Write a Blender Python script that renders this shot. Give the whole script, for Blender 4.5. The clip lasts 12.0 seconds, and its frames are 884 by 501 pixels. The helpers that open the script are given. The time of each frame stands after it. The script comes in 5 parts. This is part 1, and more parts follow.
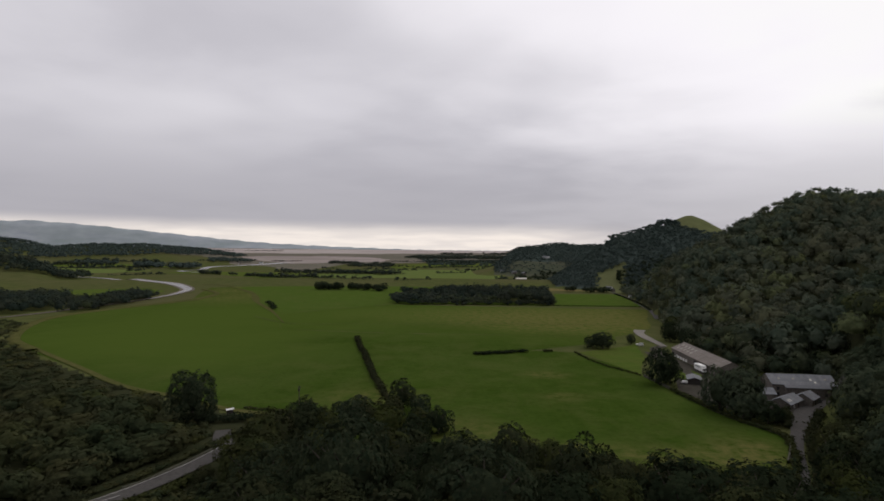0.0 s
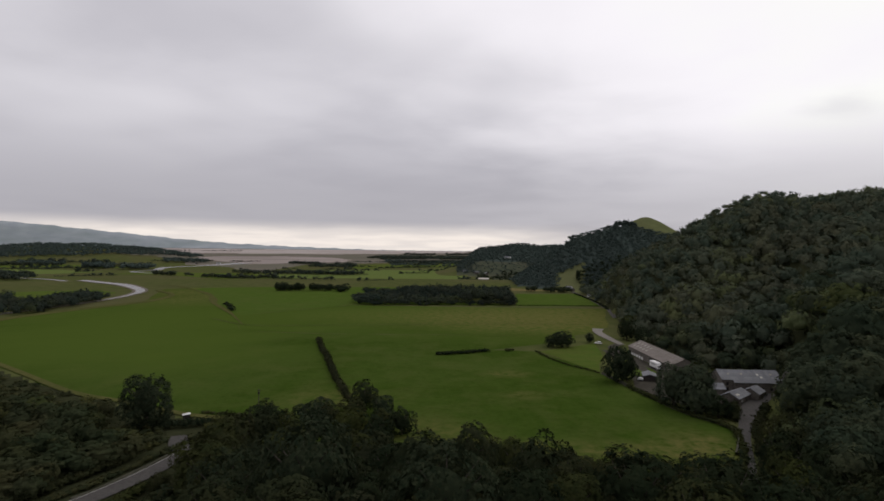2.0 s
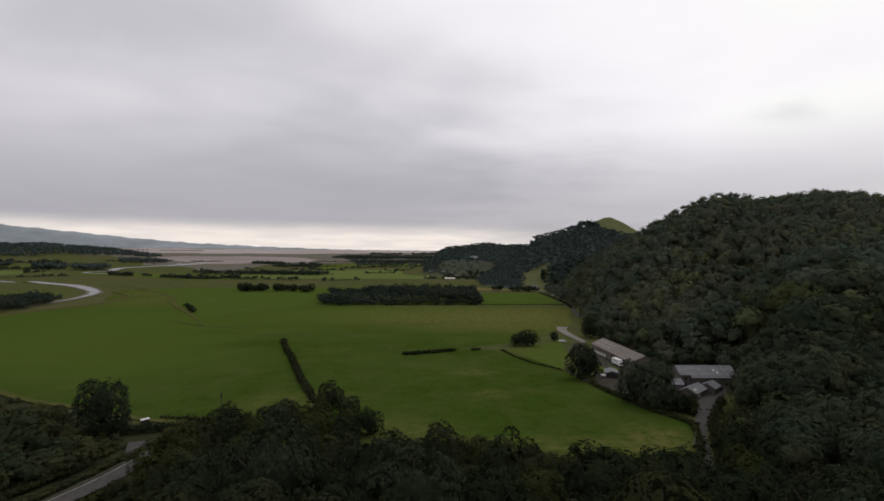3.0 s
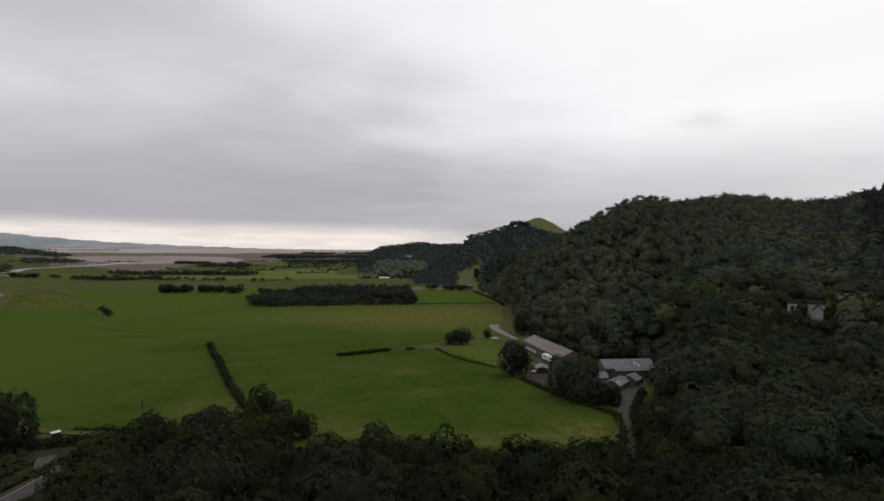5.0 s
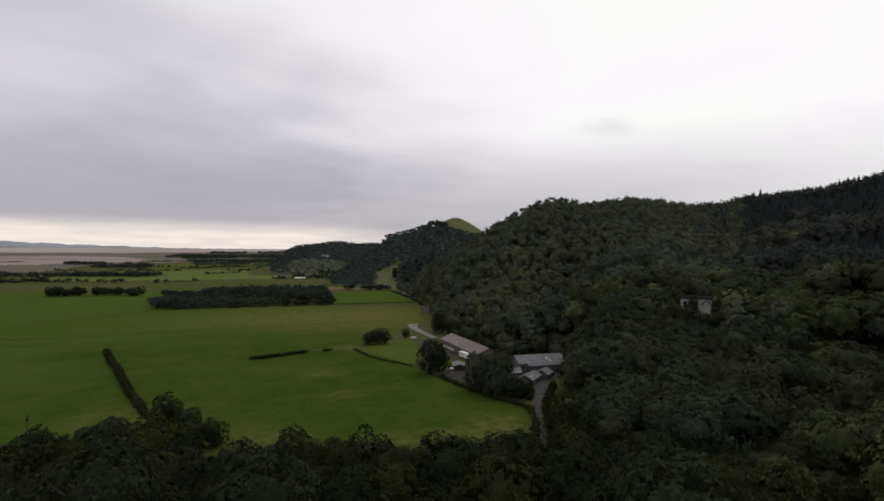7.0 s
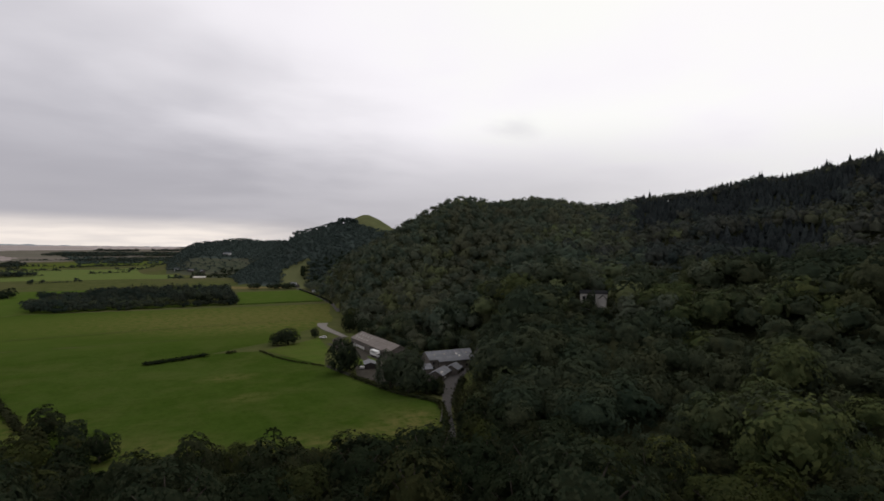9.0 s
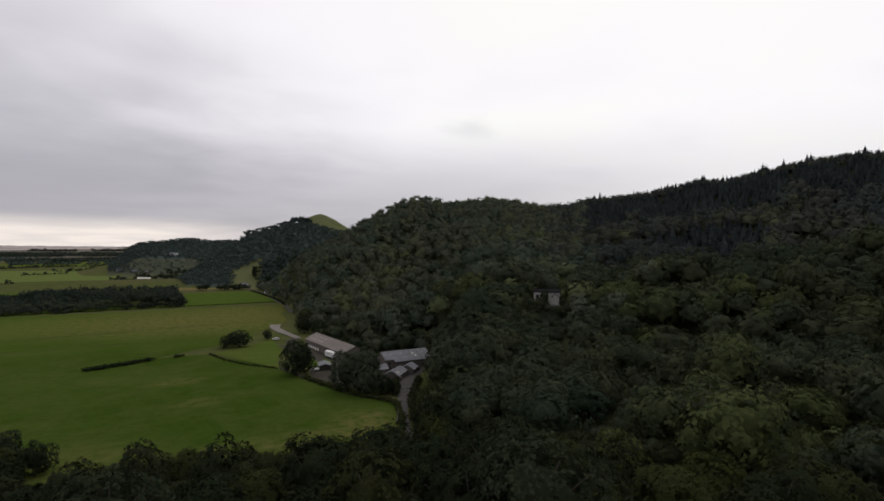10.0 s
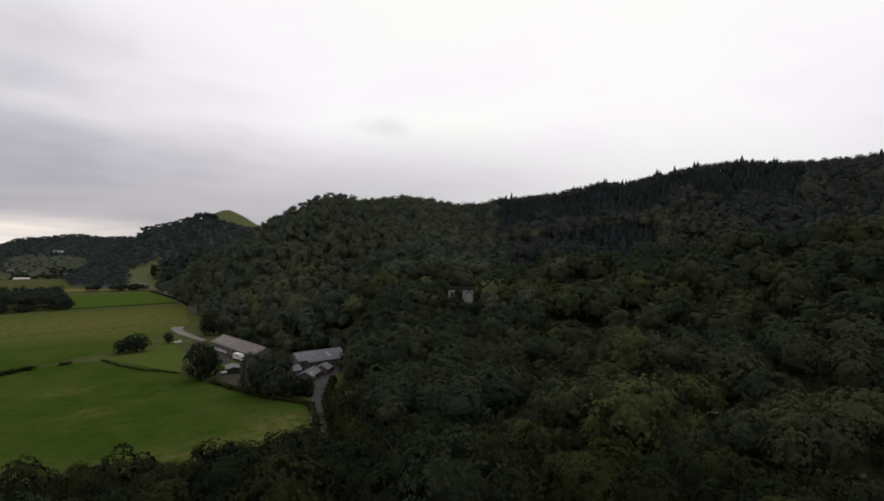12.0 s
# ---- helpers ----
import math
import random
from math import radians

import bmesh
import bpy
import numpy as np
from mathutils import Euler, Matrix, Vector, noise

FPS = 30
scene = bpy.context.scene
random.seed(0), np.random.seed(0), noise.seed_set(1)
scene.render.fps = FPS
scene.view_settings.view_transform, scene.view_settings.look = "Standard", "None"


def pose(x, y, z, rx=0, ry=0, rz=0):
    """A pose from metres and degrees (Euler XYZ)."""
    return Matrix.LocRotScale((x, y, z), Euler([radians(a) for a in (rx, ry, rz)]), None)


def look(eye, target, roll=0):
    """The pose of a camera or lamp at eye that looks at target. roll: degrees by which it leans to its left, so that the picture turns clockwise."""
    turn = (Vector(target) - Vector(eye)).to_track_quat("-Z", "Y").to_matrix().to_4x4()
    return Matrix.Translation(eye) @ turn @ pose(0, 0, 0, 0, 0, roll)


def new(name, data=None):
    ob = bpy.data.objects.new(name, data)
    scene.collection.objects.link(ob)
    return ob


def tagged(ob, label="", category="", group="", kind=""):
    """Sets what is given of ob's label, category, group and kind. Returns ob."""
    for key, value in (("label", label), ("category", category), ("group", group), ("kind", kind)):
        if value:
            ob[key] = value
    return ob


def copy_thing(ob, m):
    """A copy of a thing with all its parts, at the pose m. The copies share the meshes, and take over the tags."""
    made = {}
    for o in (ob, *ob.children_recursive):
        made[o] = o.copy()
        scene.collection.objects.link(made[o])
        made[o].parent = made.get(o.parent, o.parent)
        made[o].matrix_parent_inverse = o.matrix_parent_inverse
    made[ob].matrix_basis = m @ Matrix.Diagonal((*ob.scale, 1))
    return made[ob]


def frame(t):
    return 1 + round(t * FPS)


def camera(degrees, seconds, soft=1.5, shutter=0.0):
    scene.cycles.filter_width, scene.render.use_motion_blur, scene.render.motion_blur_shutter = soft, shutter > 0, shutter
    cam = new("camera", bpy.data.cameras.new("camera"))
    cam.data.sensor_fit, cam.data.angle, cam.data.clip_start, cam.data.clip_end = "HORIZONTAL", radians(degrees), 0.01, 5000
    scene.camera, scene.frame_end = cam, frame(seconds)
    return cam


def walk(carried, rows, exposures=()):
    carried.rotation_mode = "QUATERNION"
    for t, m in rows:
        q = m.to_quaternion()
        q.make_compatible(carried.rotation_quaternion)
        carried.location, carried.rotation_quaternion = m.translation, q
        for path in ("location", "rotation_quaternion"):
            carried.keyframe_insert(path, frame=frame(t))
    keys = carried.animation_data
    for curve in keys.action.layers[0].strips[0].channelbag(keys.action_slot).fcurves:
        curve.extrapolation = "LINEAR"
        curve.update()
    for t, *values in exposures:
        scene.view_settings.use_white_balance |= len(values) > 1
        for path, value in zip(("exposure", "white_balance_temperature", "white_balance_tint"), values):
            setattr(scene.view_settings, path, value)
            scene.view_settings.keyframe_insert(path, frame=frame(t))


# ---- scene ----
# ---- the camera: a drone that hovers some 55 m over the valley floor and turns to its right ----
cam = camera(79.0, 12.0, soft=1.7)
EYE = 55.0
PATH = [  # seconds, x, y, rise, yaw, pitch, roll
    (0.0, 0.00, 0.00, 0.00, -0.01, -0.05, -0.62),
    (0.5, -0.02, -0.13, 0.06, -0.06, -0.09, -0.60),
    (1.0, -0.03, -0.28, 0.11, -0.45, -0.06, -0.64),
    (1.5, -0.05, -0.44, 0.15, -1.99, -0.05, -0.68),
    (2.0, -0.08, -0.59, 0.18, -3.99, 0.02, -0.68),
    (2.5, -0.13, -0.75, 0.22, -5.88, -0.01, -0.64),
    (3.0, -0.20, -0.94, 0.27, -7.58, 0.02, -0.64),
    (5.0, -0.57, -1.80, 0.54, -14.59, 0.01, -0.60),
    (5.5, -0.68, -2.02, 0.61, -16.48, 0.02, -0.61),
    (6.0, -0.80, -2.23, 0.66, -18.33, 0.00, -0.62),
    (6.5, -0.91, -2.42, 0.71, -20.86, 0.02, -0.59),
    (7.0, -1.01, -2.60, 0.76, -23.31, 0.03, -0.61),
    (9.0, -1.47, -3.23, 0.89, -32.83, -0.14, -0.59),
    (9.5, -1.66, -3.38, 0.93, -35.17, -0.16, -0.56),
    (10.0, -1.85, -3.51, 0.95, -37.58, -0.13, -0.53),
    (10.5, -2.05, -3.61, 0.97, -40.00, -0.17, -0.53),
    (11.0, -2.22, -3.68, 0.98, -42.12, -0.14, -0.56),
    (11.5, -2.38, -3.77, 1.01, -44.43, -0.16, -0.62),
    (12.0, -2.53, -3.87, 1.06, -46.64, -0.25, -0.66),
]
walk(cam, [(t, pose(x, y, EYE + z, 90 + pitch, roll, yaw)) for t, x, y, z, yaw, pitch, roll in PATH],
     exposures=[(0.0, 0.0), (12.0, 0.0)])

# ---- world: an overcast deck, brightest towards the hidden sun over the right-hand hill ----
SUN_AZ, SUN_EL = 62.0, 38.0
world = bpy.data.worlds.new("overcast_sky")
scene.world = world
world.use_nodes = True


def build_world():
    nt = world.node_tree
    nt.nodes.clear()
    nd, lk = nt.nodes.new, nt.links.new

    def math_(op, a, b=None, c=None, clamp=False):
        n = nd("ShaderNodeMath")
        n.operation, n.use_clamp = op, clamp
        for i, v in enumerate((a, b, c)):
            if v is None:
                continue
            if isinstance(v, (int, float)):
                n.inputs[i].default_value = v
            else:
                lk(v, n.inputs[i])
        return n.outputs[0]

    def mixc(fac, a, b):
        n = nd("ShaderNodeMix")
        n.data_type = "RGBA"
        for i, v in ((0, fac), (6, a), (7, b)):
            if isinstance(v, (int, float)):
                n.inputs[i].default_value = v
            elif isinstance(v, tuple):
                n.inputs[i].default_value = (*v, 1)
            else:
                lk(v, n.inputs[i])
        return n.outputs[2]

    def ramp(v, lo, hi):
        n = nd("ShaderNodeMapRange")
        n.interpolation_type = "SMOOTHSTEP"
        lk(v, n.inputs[0])
        n.inputs[1].default_value, n.inputs[2].default_value = lo, hi
        return n.outputs[0]

    co = nd("ShaderNodeTexCoord").outputs["Generated"]
    sep = nd("ShaderNodeSeparateXYZ")
    lk(co, sep.inputs[0])
    x, y, z = sep.outputs
    up = math_("MAXIMUM", z, 0.0)
    # the deck seen in perspective
    div = math_("DIVIDE", 1.0, math_("ADD", up, 0.10))
    deck = nd("ShaderNodeCombineXYZ")
    lk(math_("MULTIPLY", x, div), deck.inputs[0])
    lk(math_("MULTIPLY", y, div), deck.inputs[1])

    def cloud(scale, detail, rough, warp, offset):
        m = nd("ShaderNodeMapping")
        m.inputs["Scale"].default_value = (scale * 0.95, scale * 1.0, 1)
        m.inputs["Rotation"].default_value = (0, 0, radians(20))
        m.inputs["Location"].default_value = offset
        lk(deck.outputs[0], m.inputs[0])
        n = nd("ShaderNodeTexNoise")
        n.inputs["Scale"].default_value = 1.0
        n.inputs["Detail"].default_value = detail
        n.inputs["Roughness"].default_value = rough
        n.inputs["Distortion"].default_value = warp
        lk(m.outputs[0], n.inputs["Vector"])
        return n.outputs[0]

    big = ramp(cloud(0.5, 3, 0.5, 0.15, (3.1, 1.7, 0)), 0.36, 0.64)
    fine = ramp(cloud(1.3, 5, 0.5, 0.2, (0.3, 5.2, 0)), 0.28, 0.74)
    a, e = radians(SUN_AZ), radians(SUN_EL)
    dot = nd("ShaderNodeVectorMath")
    dot.operation = "DOT_PRODUCT"
    lk(co, dot.inputs[0])
    dot.inputs[1].default_value = (math.sin(a) * math.cos(e), math.cos(a) * math.cos(e), math.sin(e))
    wob = math_("MULTIPLY_ADD", math_("SUBTRACT", fine, 0.5), 0.10, dot.outputs["Value"])
    wob = math_("MULTIPLY_ADD", math_("SUBTRACT", big, 0.5), 0.10, wob)
    glow = ramp(wob, 0.43, 0.88)
    grey = mixc(big, (0.565, 0.548, 0.592), (0.755, 0.732, 0.772))
    grey = mixc(math_("MULTIPLY", fine, 0.55), grey, (0.765, 0.742, 0.787))
    low = ramp(z, 0.30, 0.05)
    grey = mixc(math_("MULTIPLY", low, 0.42), grey, (0.345, 0.335, 0.378))
    deckc = mixc(glow, grey, (0.98, 0.945, 0.985))
    deckc = mixc(ramp(wob, 0.80, 0.97), deckc, (0.99, 0.985, 0.955))
    # a small darker rag of cloud under the bright deck
    rag = nd("ShaderNodeMapping")
    rag.vector_type = "TEXTURE"
    rag.inputs["Location"].default_value = (0.636, 0.740, 0.219)
    rag.inputs["Rotation"].default_value = (0, 0, radians(-40.7))
    rag.inputs["Scale"].default_value = (0.078, 0.2, 0.030)
    lk(co, rag.inputs[0])
    span = nd("ShaderNodeVectorMath")
    span.operation = "LENGTH"
    lk(rag.outputs[0], span.inputs[0])
    near_rag = ramp(math_("MULTIPLY_ADD", math_("SUBTRACT", fine, 0.5), 0.8, span.outputs["Value"]), 1.0, 0.15)
    deckc = mixc(math_("MULTIPLY", near_rag, 0.34), deckc, (0.60, 0.58, 0.63))
    ahead = math_("MULTIPLY", ramp(z, 0.24, 0.07), ramp(y, 0.30, 0.86))
    deckc = mixc(math_("MULTIPLY", ahead, 0.74), deckc, (0.405, 0.390, 0.428))
    side = math_("MULTIPLY", ramp(z, 0.25, 0.09), ramp(x, 0.45, 0.75))
    deckc = mixc(math_("MULTIPLY", side, 0.4), deckc, (0.60, 0.585, 0.60))
    # the open strip under the deck towards the sea
    strip = math_("MULTIPLY", ramp(z, 0.055, 0.022), ramp(x, 0.42, 0.12))
    wis = math_("MULTIPLY_ADD", fine, 0.35, 0.75)
    deckc = mixc(math_("MULTIPLY", strip, wis, clamp=True), deckc, (0.94, 0.855, 0.795))
    # unseen low sky behind is dimmed, to deepen the shade on crowns' near sides
    thick = math_("MULTIPLY_ADD", math_("MULTIPLY", ramp(y, 0.1, -0.6), ramp(z, 0.8, 0.1)), -0.55, 1.0)
    deckc = mixc(thick, (0.0, 0.0, 0.0), deckc)
    sky = nd("ShaderNodeTexSky")
    sky.sky_type, sky.sun_disc = "NISHITA", False
    sky.sun_elevation, sky.sun_rotation = radians(SUN_EL), radians(SUN_AZ)
    thin = nd("ShaderNodeVectorMath")
    thin.operation = "SCALE"
    lk(sky.outputs[0], thin.inputs[0])
    thin.inputs[3].default_value = 0.08
    total = mixc(0.96, thin.outputs[0], deckc)
    bg = nd("ShaderNodeBackground")
    bg.inputs["Strength"].default_value = 1.0
    lk(total, bg.inputs[0])
    out = nd("ShaderNodeOutputWorld")
    lk(bg.outputs[0], out.inputs[0])


build_world()
sun_data = bpy.data.lights.new("sun", "SUN")
sun_data.energy, sun_data.angle, sun_data.color = 0.3, radians(25), (1.0, 0.96, 0.9)
sun = new("sun", sun_data)
sun.matrix_world = look((200 * math.sin(radians(SUN_AZ)), 200 * math.cos(radians(SUN_AZ)), 220), (0, 0, 0))


# ---- materials ----
def material(name, dark, light, rough=0.9, scale=1.0, detail=5.0, big=0.05, big_amount=0.35, bump=0.0, bump_scale=None,
             tint=0.0, object_random=0.0, stretch=(1, 1, 1), spec=0.2, metal=0.0, third=None, island=0.0, streak=0.0, mottle=None, through_leaf=0.0, dry=(), hues=False, sheen=0.0, paler_green=()):
    """A rough natural surface: fine grain between two colours, broad patches of `third`, and chosen tints per piece."""
    m = bpy.data.materials.new(name)
    m.use_nodes = True
    nt = m.node_tree
    nd, lk = nt.nodes.new, nt.links.new
    bsdf = nt.nodes["Principled BSDF"]
    bsdf.inputs["Roughness"].default_value = rough
    bsdf.inputs["Metallic"].default_value = metal
    bsdf.inputs["Specular IOR Level"].default_value = spec
    bsdf.inputs["Sheen Weight"].default_value = sheen
    bsdf.inputs["Sheen Roughness"].default_value = 0.6
    bsdf.inputs["Sheen Tint"].default_value = (*(min(1.0, 7 * c) for c in light), 1)
    co = nd("ShaderNodeTexCoord").outputs["Object"]
    mp = nd("ShaderNodeMapping")
    mp.inputs["Scale"].default_value = stretch
    lk(co, mp.inputs[0])

    def tex(sc, det, ro=0.55, warp=0.0):
        n = nd("ShaderNodeTexNoise")
        n.inputs["Scale"].default_value, n.inputs["Detail"].default_value = sc, det
        n.inputs["Roughness"].default_value, n.inputs["Distortion"].default_value = ro, warp
        lk(mp.outputs[0], n.inputs["Vector"])
        return n.outputs[0]

    def spread(v, lo, hi):
        n = nd("ShaderNodeMapRange")
        lk(v, n.inputs[0])
        n.inputs[1].default_value, n.inputs[2].default_value = lo, hi
        return n.outputs[0]

    def mix(fac, a, b):
        n = nd("ShaderNodeMix")
        n.data_type = "RGBA"
        for i, v in ((0, fac), (6, a), (7, b)):
            if isinstance(v, (int, float)):
                n.inputs[i].default_value = v
            elif isinstance(v, tuple):
                n.inputs[i].default_value = (*v, 1)
            else:
                lk(v, n.inputs[i])
        return n.outputs[2]

    def scaled(v, k):
        n = nd("ShaderNodeMath")
        n.operation = "MULTIPLY"
        lk(v, n.inputs[0])
        n.inputs[1].default_value = k
        return n.outputs[0]

    def by_species(v, col):
        """Trees of several kinds: blue-green, green, brown-olive and yellow-green ones."""
        n = nd("ShaderNodeValToRGB")
        stops = ((0.0, (0.58, 0.70, 0.86)), (0.25, (0.78, 0.86, 1.02)), (0.5, (1.06, 1.0, 1.15)), (0.7, (1.26, 1.08, 1.10)), (0.84, (1.42, 1.36, 1.05)), (1.0, (1.70, 1.58, 1.0)))
        for pos, c in stops[1:-1]:
            n.color_ramp.elements.new(pos)
        for e, (pos, c) in zip(n.color_ramp.elements, stops):
            e.position, e.color = pos, (*c, 1)
        lk(v, n.inputs[0])
        m2 = nd("ShaderNodeMix")
        m2.data_type, m2.blend_type = "RGBA", "MULTIPLY"
        m2.inputs[0].default_value = 0.75
        lk(col, m2.inputs[6])
        lk(n.outputs[0], m2.inputs[7])
        return m2.outputs[2]

    colour = mix(spread(tex(scale, detail), 0.3, 0.7), dark, light)
    third = third or tuple(0.6 * a + 0.1 * b for a, b in zip(dark, light))
    colour = mix(scaled(spread(tex(big, 3, 0.5, 0.4), 0.42, 0.66), big_amount), colour, third)
    if streak:
        sm = nd("ShaderNodeMapping")
        sm.inputs["Rotation"].default_value = (0, 0, radians(-28))
        sm.inputs["Scale"].default_value = (0.16, 0.010, 1)
        lk(co, sm.inputs[0])
        sn = nd("ShaderNodeTexNoise")
        sn.inputs["Scale"].default_value, sn.inputs["Detail"].default_value, sn.inputs["Distortion"].default_value = 1.0, 3, 0.6
        lk(sm.outputs[0], sn.inputs["Vector"])
        colour = mix(scaled(spread(sn.outputs[0], 0.45, 0.7), streak), colour, third)
    if mottle:
        colour = mix(scaled(spread(tex(0.045, 8, 0.66, 0.2), 0.47, 0.72), 0.45), colour, mottle)
        colour = mix(scaled(spread(tex(0.5, 5, 0.65), 0.48, 0.78), 0.4), colour, tuple(0.55 * c for c in dark))
    # wide soft ellipses of lighter green, edges broken by noise
    for cx, cy, rx, ry in paler_green:
        pm = nd("ShaderNodeMapping")
        pm.inputs["Scale"].default_value = (1 / rx, 1 / ry, 0)
        pm.inputs["Location"].default_value = (-cx / rx, -cy / ry, 0)
        lk(co, pm.inputs[0])
        ln = nd("ShaderNodeVectorMath")
        ln.operation = "LENGTH"
        lk(pm.outputs[0], ln.inputs[0])
        wobbly = nd("ShaderNodeMath")
        wobbly.operation = "MULTIPLY_ADD"
        lk(tex(0.012, 5, 0.6, 0.5), wobbly.inputs[0])
        wobbly.inputs[1].default_value = 0.9
        lk(ln.outputs["Value"], wobbly.inputs[2])
        colour = mix(scaled(spread(wobbly.outputs[0], 1.5, 0.6), 0.85), colour, (0.058, 0.086, 0.015))
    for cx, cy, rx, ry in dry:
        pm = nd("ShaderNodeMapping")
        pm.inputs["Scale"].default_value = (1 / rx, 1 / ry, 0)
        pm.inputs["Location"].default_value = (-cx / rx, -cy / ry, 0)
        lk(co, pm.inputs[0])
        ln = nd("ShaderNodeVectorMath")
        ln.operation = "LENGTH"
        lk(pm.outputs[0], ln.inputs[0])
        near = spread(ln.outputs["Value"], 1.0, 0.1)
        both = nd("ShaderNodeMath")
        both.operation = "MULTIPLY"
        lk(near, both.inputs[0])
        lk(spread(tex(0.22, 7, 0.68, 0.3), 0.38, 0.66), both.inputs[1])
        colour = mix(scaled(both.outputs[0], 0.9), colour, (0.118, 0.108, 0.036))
    sources = []
    if tint:
        n = nd("ShaderNodeAttribute")
        n.attribute_name = "tint"
        sources.append((n.outputs["Fac"], tint))
    if object_random:
        sources.append((nd("ShaderNodeObjectInfo").outputs["Random"], object_random))
    if island:
        sources.append((nd("ShaderNodeNewGeometry").outputs["Random Per Island"], island))
    for v, k in sources:
        if hues and k > 0.13:
            colour = by_species(v, colour)
            continue
        hsv = nd("ShaderNodeHueSaturation")
        val = nd("ShaderNodeMapRange")
        lk(v, val.inputs[0])
        val.inputs[3].default_value, val.inputs[4].default_value = 1 - k, 1 + k
        lk(val.outputs[0], hsv.inputs["Value"])
        hue = nd("ShaderNodeMapRange")
        lk(v, hue.inputs[0])
        hue.inputs[3].default_value, hue.inputs[4].default_value = 0.5 + 0.085 * k, 0.5 - 0.085 * k
        lk(hue.outputs[0], hsv.inputs["Hue"])
        lk(colour, hsv.inputs["Color"])
        colour = hsv.outputs[0]
    lk(colour, bsdf.inputs["Base Color"])
    if through_leaf:
        tr = nd("ShaderNodeBsdfTranslucent")
        lk(colour, tr.inputs["Color"])
        both = nd("ShaderNodeMixShader")
        both.inputs[0].default_value = through_leaf
        lk(bsdf.outputs[0], both.inputs[1])
        lk(tr.outputs[0], both.inputs[2])
        lk(both.outputs[0], nt.nodes["Material Output"].inputs["Surface"])
    if bump:
        b = nd("ShaderNodeBump")
        b.inputs["Strength"].default_value, b.inputs["Distance"].default_value = 0.8, bump
        lk(tex(bump_scale or scale, 4), b.inputs["Height"])
        lk(b.outputs[0], bsdf.inputs["Normal"])
    return m


M = {}
M["ground"] = material("rough_pasture", (0.060, 0.072, 0.024), (0.088, 0.096, 0.034), scale=0.08, big=0.006, big_amount=0.6, third=(0.095, 0.086, 0.044), bump=0.3, bump_scale=0.4, spec=0.0)
M["meadow"] = material("meadow_grass", (0.0285, 0.0517, 0.0073), (0.0406, 0.0662, 0.0107), scale=0.12, detail=8.0, big=0.011, big_amount=0.6, third=(0.060, 0.084, 0.019), bump=0.3, bump_scale=0.5, streak=0.15, mottle=(0.086, 0.092, 0.028), spec=0.0, dry=((82, 148, 15, 16), (74, 142, 26, 14), (90, 152, 12, 15), (20, 150, 30, 10), (2, 164, 34, 15), (40, 146, 40, 11), (47, 203, 12, 8), (-25, 200, 30, 16), (46, 238, 16, 9), (150, 420, 150, 125), (120, 450, 150, 100), (60, 450, 160, 90), (110, 410, 110, 70), (175, 480, 60, 70), (-225, 600, 75, 110), (-270, 690, 80, 90)), sheen=0.03, paler_green=((-180, 325, 120, 75), (-130, 280, 90, 60), (-40, 460, 330, 150), (-190, 420, 150, 180), (130, 430, 130, 140)))
M["pasture"] = material("pasture_grass", (0.0451, 0.0777, 0.0117), (0.0640, 0.0977, 0.0180), scale=0.12, detail=8.0, big=0.011, big_amount=0.6, third=(0.060, 0.084, 0.019), bump=0.3, bump_scale=0.5, streak=0.15, mottle=(0.086, 0.092, 0.028), spec=0.0, sheen=0.03)
M["olive"] = material("dry_meadow_grass", (0.052, 0.087, 0.015), (0.072, 0.102, 0.020), scale=0.10, big=0.010, big_amount=0.8, third=(0.090, 0.092, 0.026), stretch=(0.5, 1.6, 1), streak=0.25, mottle=(0.086, 0.086, 0.028), spec=0.0, sheen=0.03)
M["bright"] = material("bright_meadow_grass", (0.082, 0.116, 0.031), (0.104, 0.134, 0.042), scale=0.06, big=0.012, third=(0.114, 0.126, 0.038), streak=0.3, spec=0.0, sheen=0.03)
M["verge"] = material("dry_verge_grass", (0.066, 0.070, 0.022), (0.095, 0.092, 0.034), scale=0.3, big=0.03, third=(0.048, 0.058, 0.018), spec=0.0)
M["straw"] = material("straw_field", (0.13, 0.105, 0.045), (0.17, 0.14, 0.06), scale=0.2, big=0.02, third=(0.10, 0.10, 0.04), tint=0.0, spec=0.0)
M["marsh"] = material("salt_marsh", (0.130, 0.116, 0.092), (0.175, 0.156, 0.130), scale=0.02, big=0.003, big_amount=0.6, third=(0.108, 0.110, 0.078), stretch=(1, 2.5, 1), spec=0.0)
M["sand"] = material("wet_sand", (0.20, 0.155, 0.135), (0.27, 0.215, 0.19), rough=0.6, scale=0.006, big=0.0018, big_amount=0.9, third=(0.15, 0.12, 0.095), stretch=(1, 4, 1), spec=0.15)
M["flats"] = material("tidal_flats", (0.30, 0.25, 0.23), (0.46, 0.40, 0.37), rough=0.7, scale=0.004, big=0.0016, big_amount=0.8, third=(0.22, 0.18, 0.16), stretch=(1, 5, 1), spec=0.1)
M["mud"] = material("river_mud", (0.10, 0.085, 0.065), (0.155, 0.132, 0.104), rough=0.8, scale=0.15, big=0.02, spec=0.08)
M["water"] = material("river_water", (0.10, 0.09, 0.08), (0.14, 0.125, 0.11), rough=0.25, scale=0.05, bump=0.03, bump_scale=0.5, spec=0.22)
M["road"] = material("asphalt", (0.054, 0.050, 0.047), (0.085, 0.079, 0.073), rough=0.9, scale=1.5, big=0.15, bump=0.01, spec=0.1)
M["track"] = material("pale_concrete", (0.16, 0.145, 0.125), (0.24, 0.22, 0.195), scale=0.8, big=0.1)
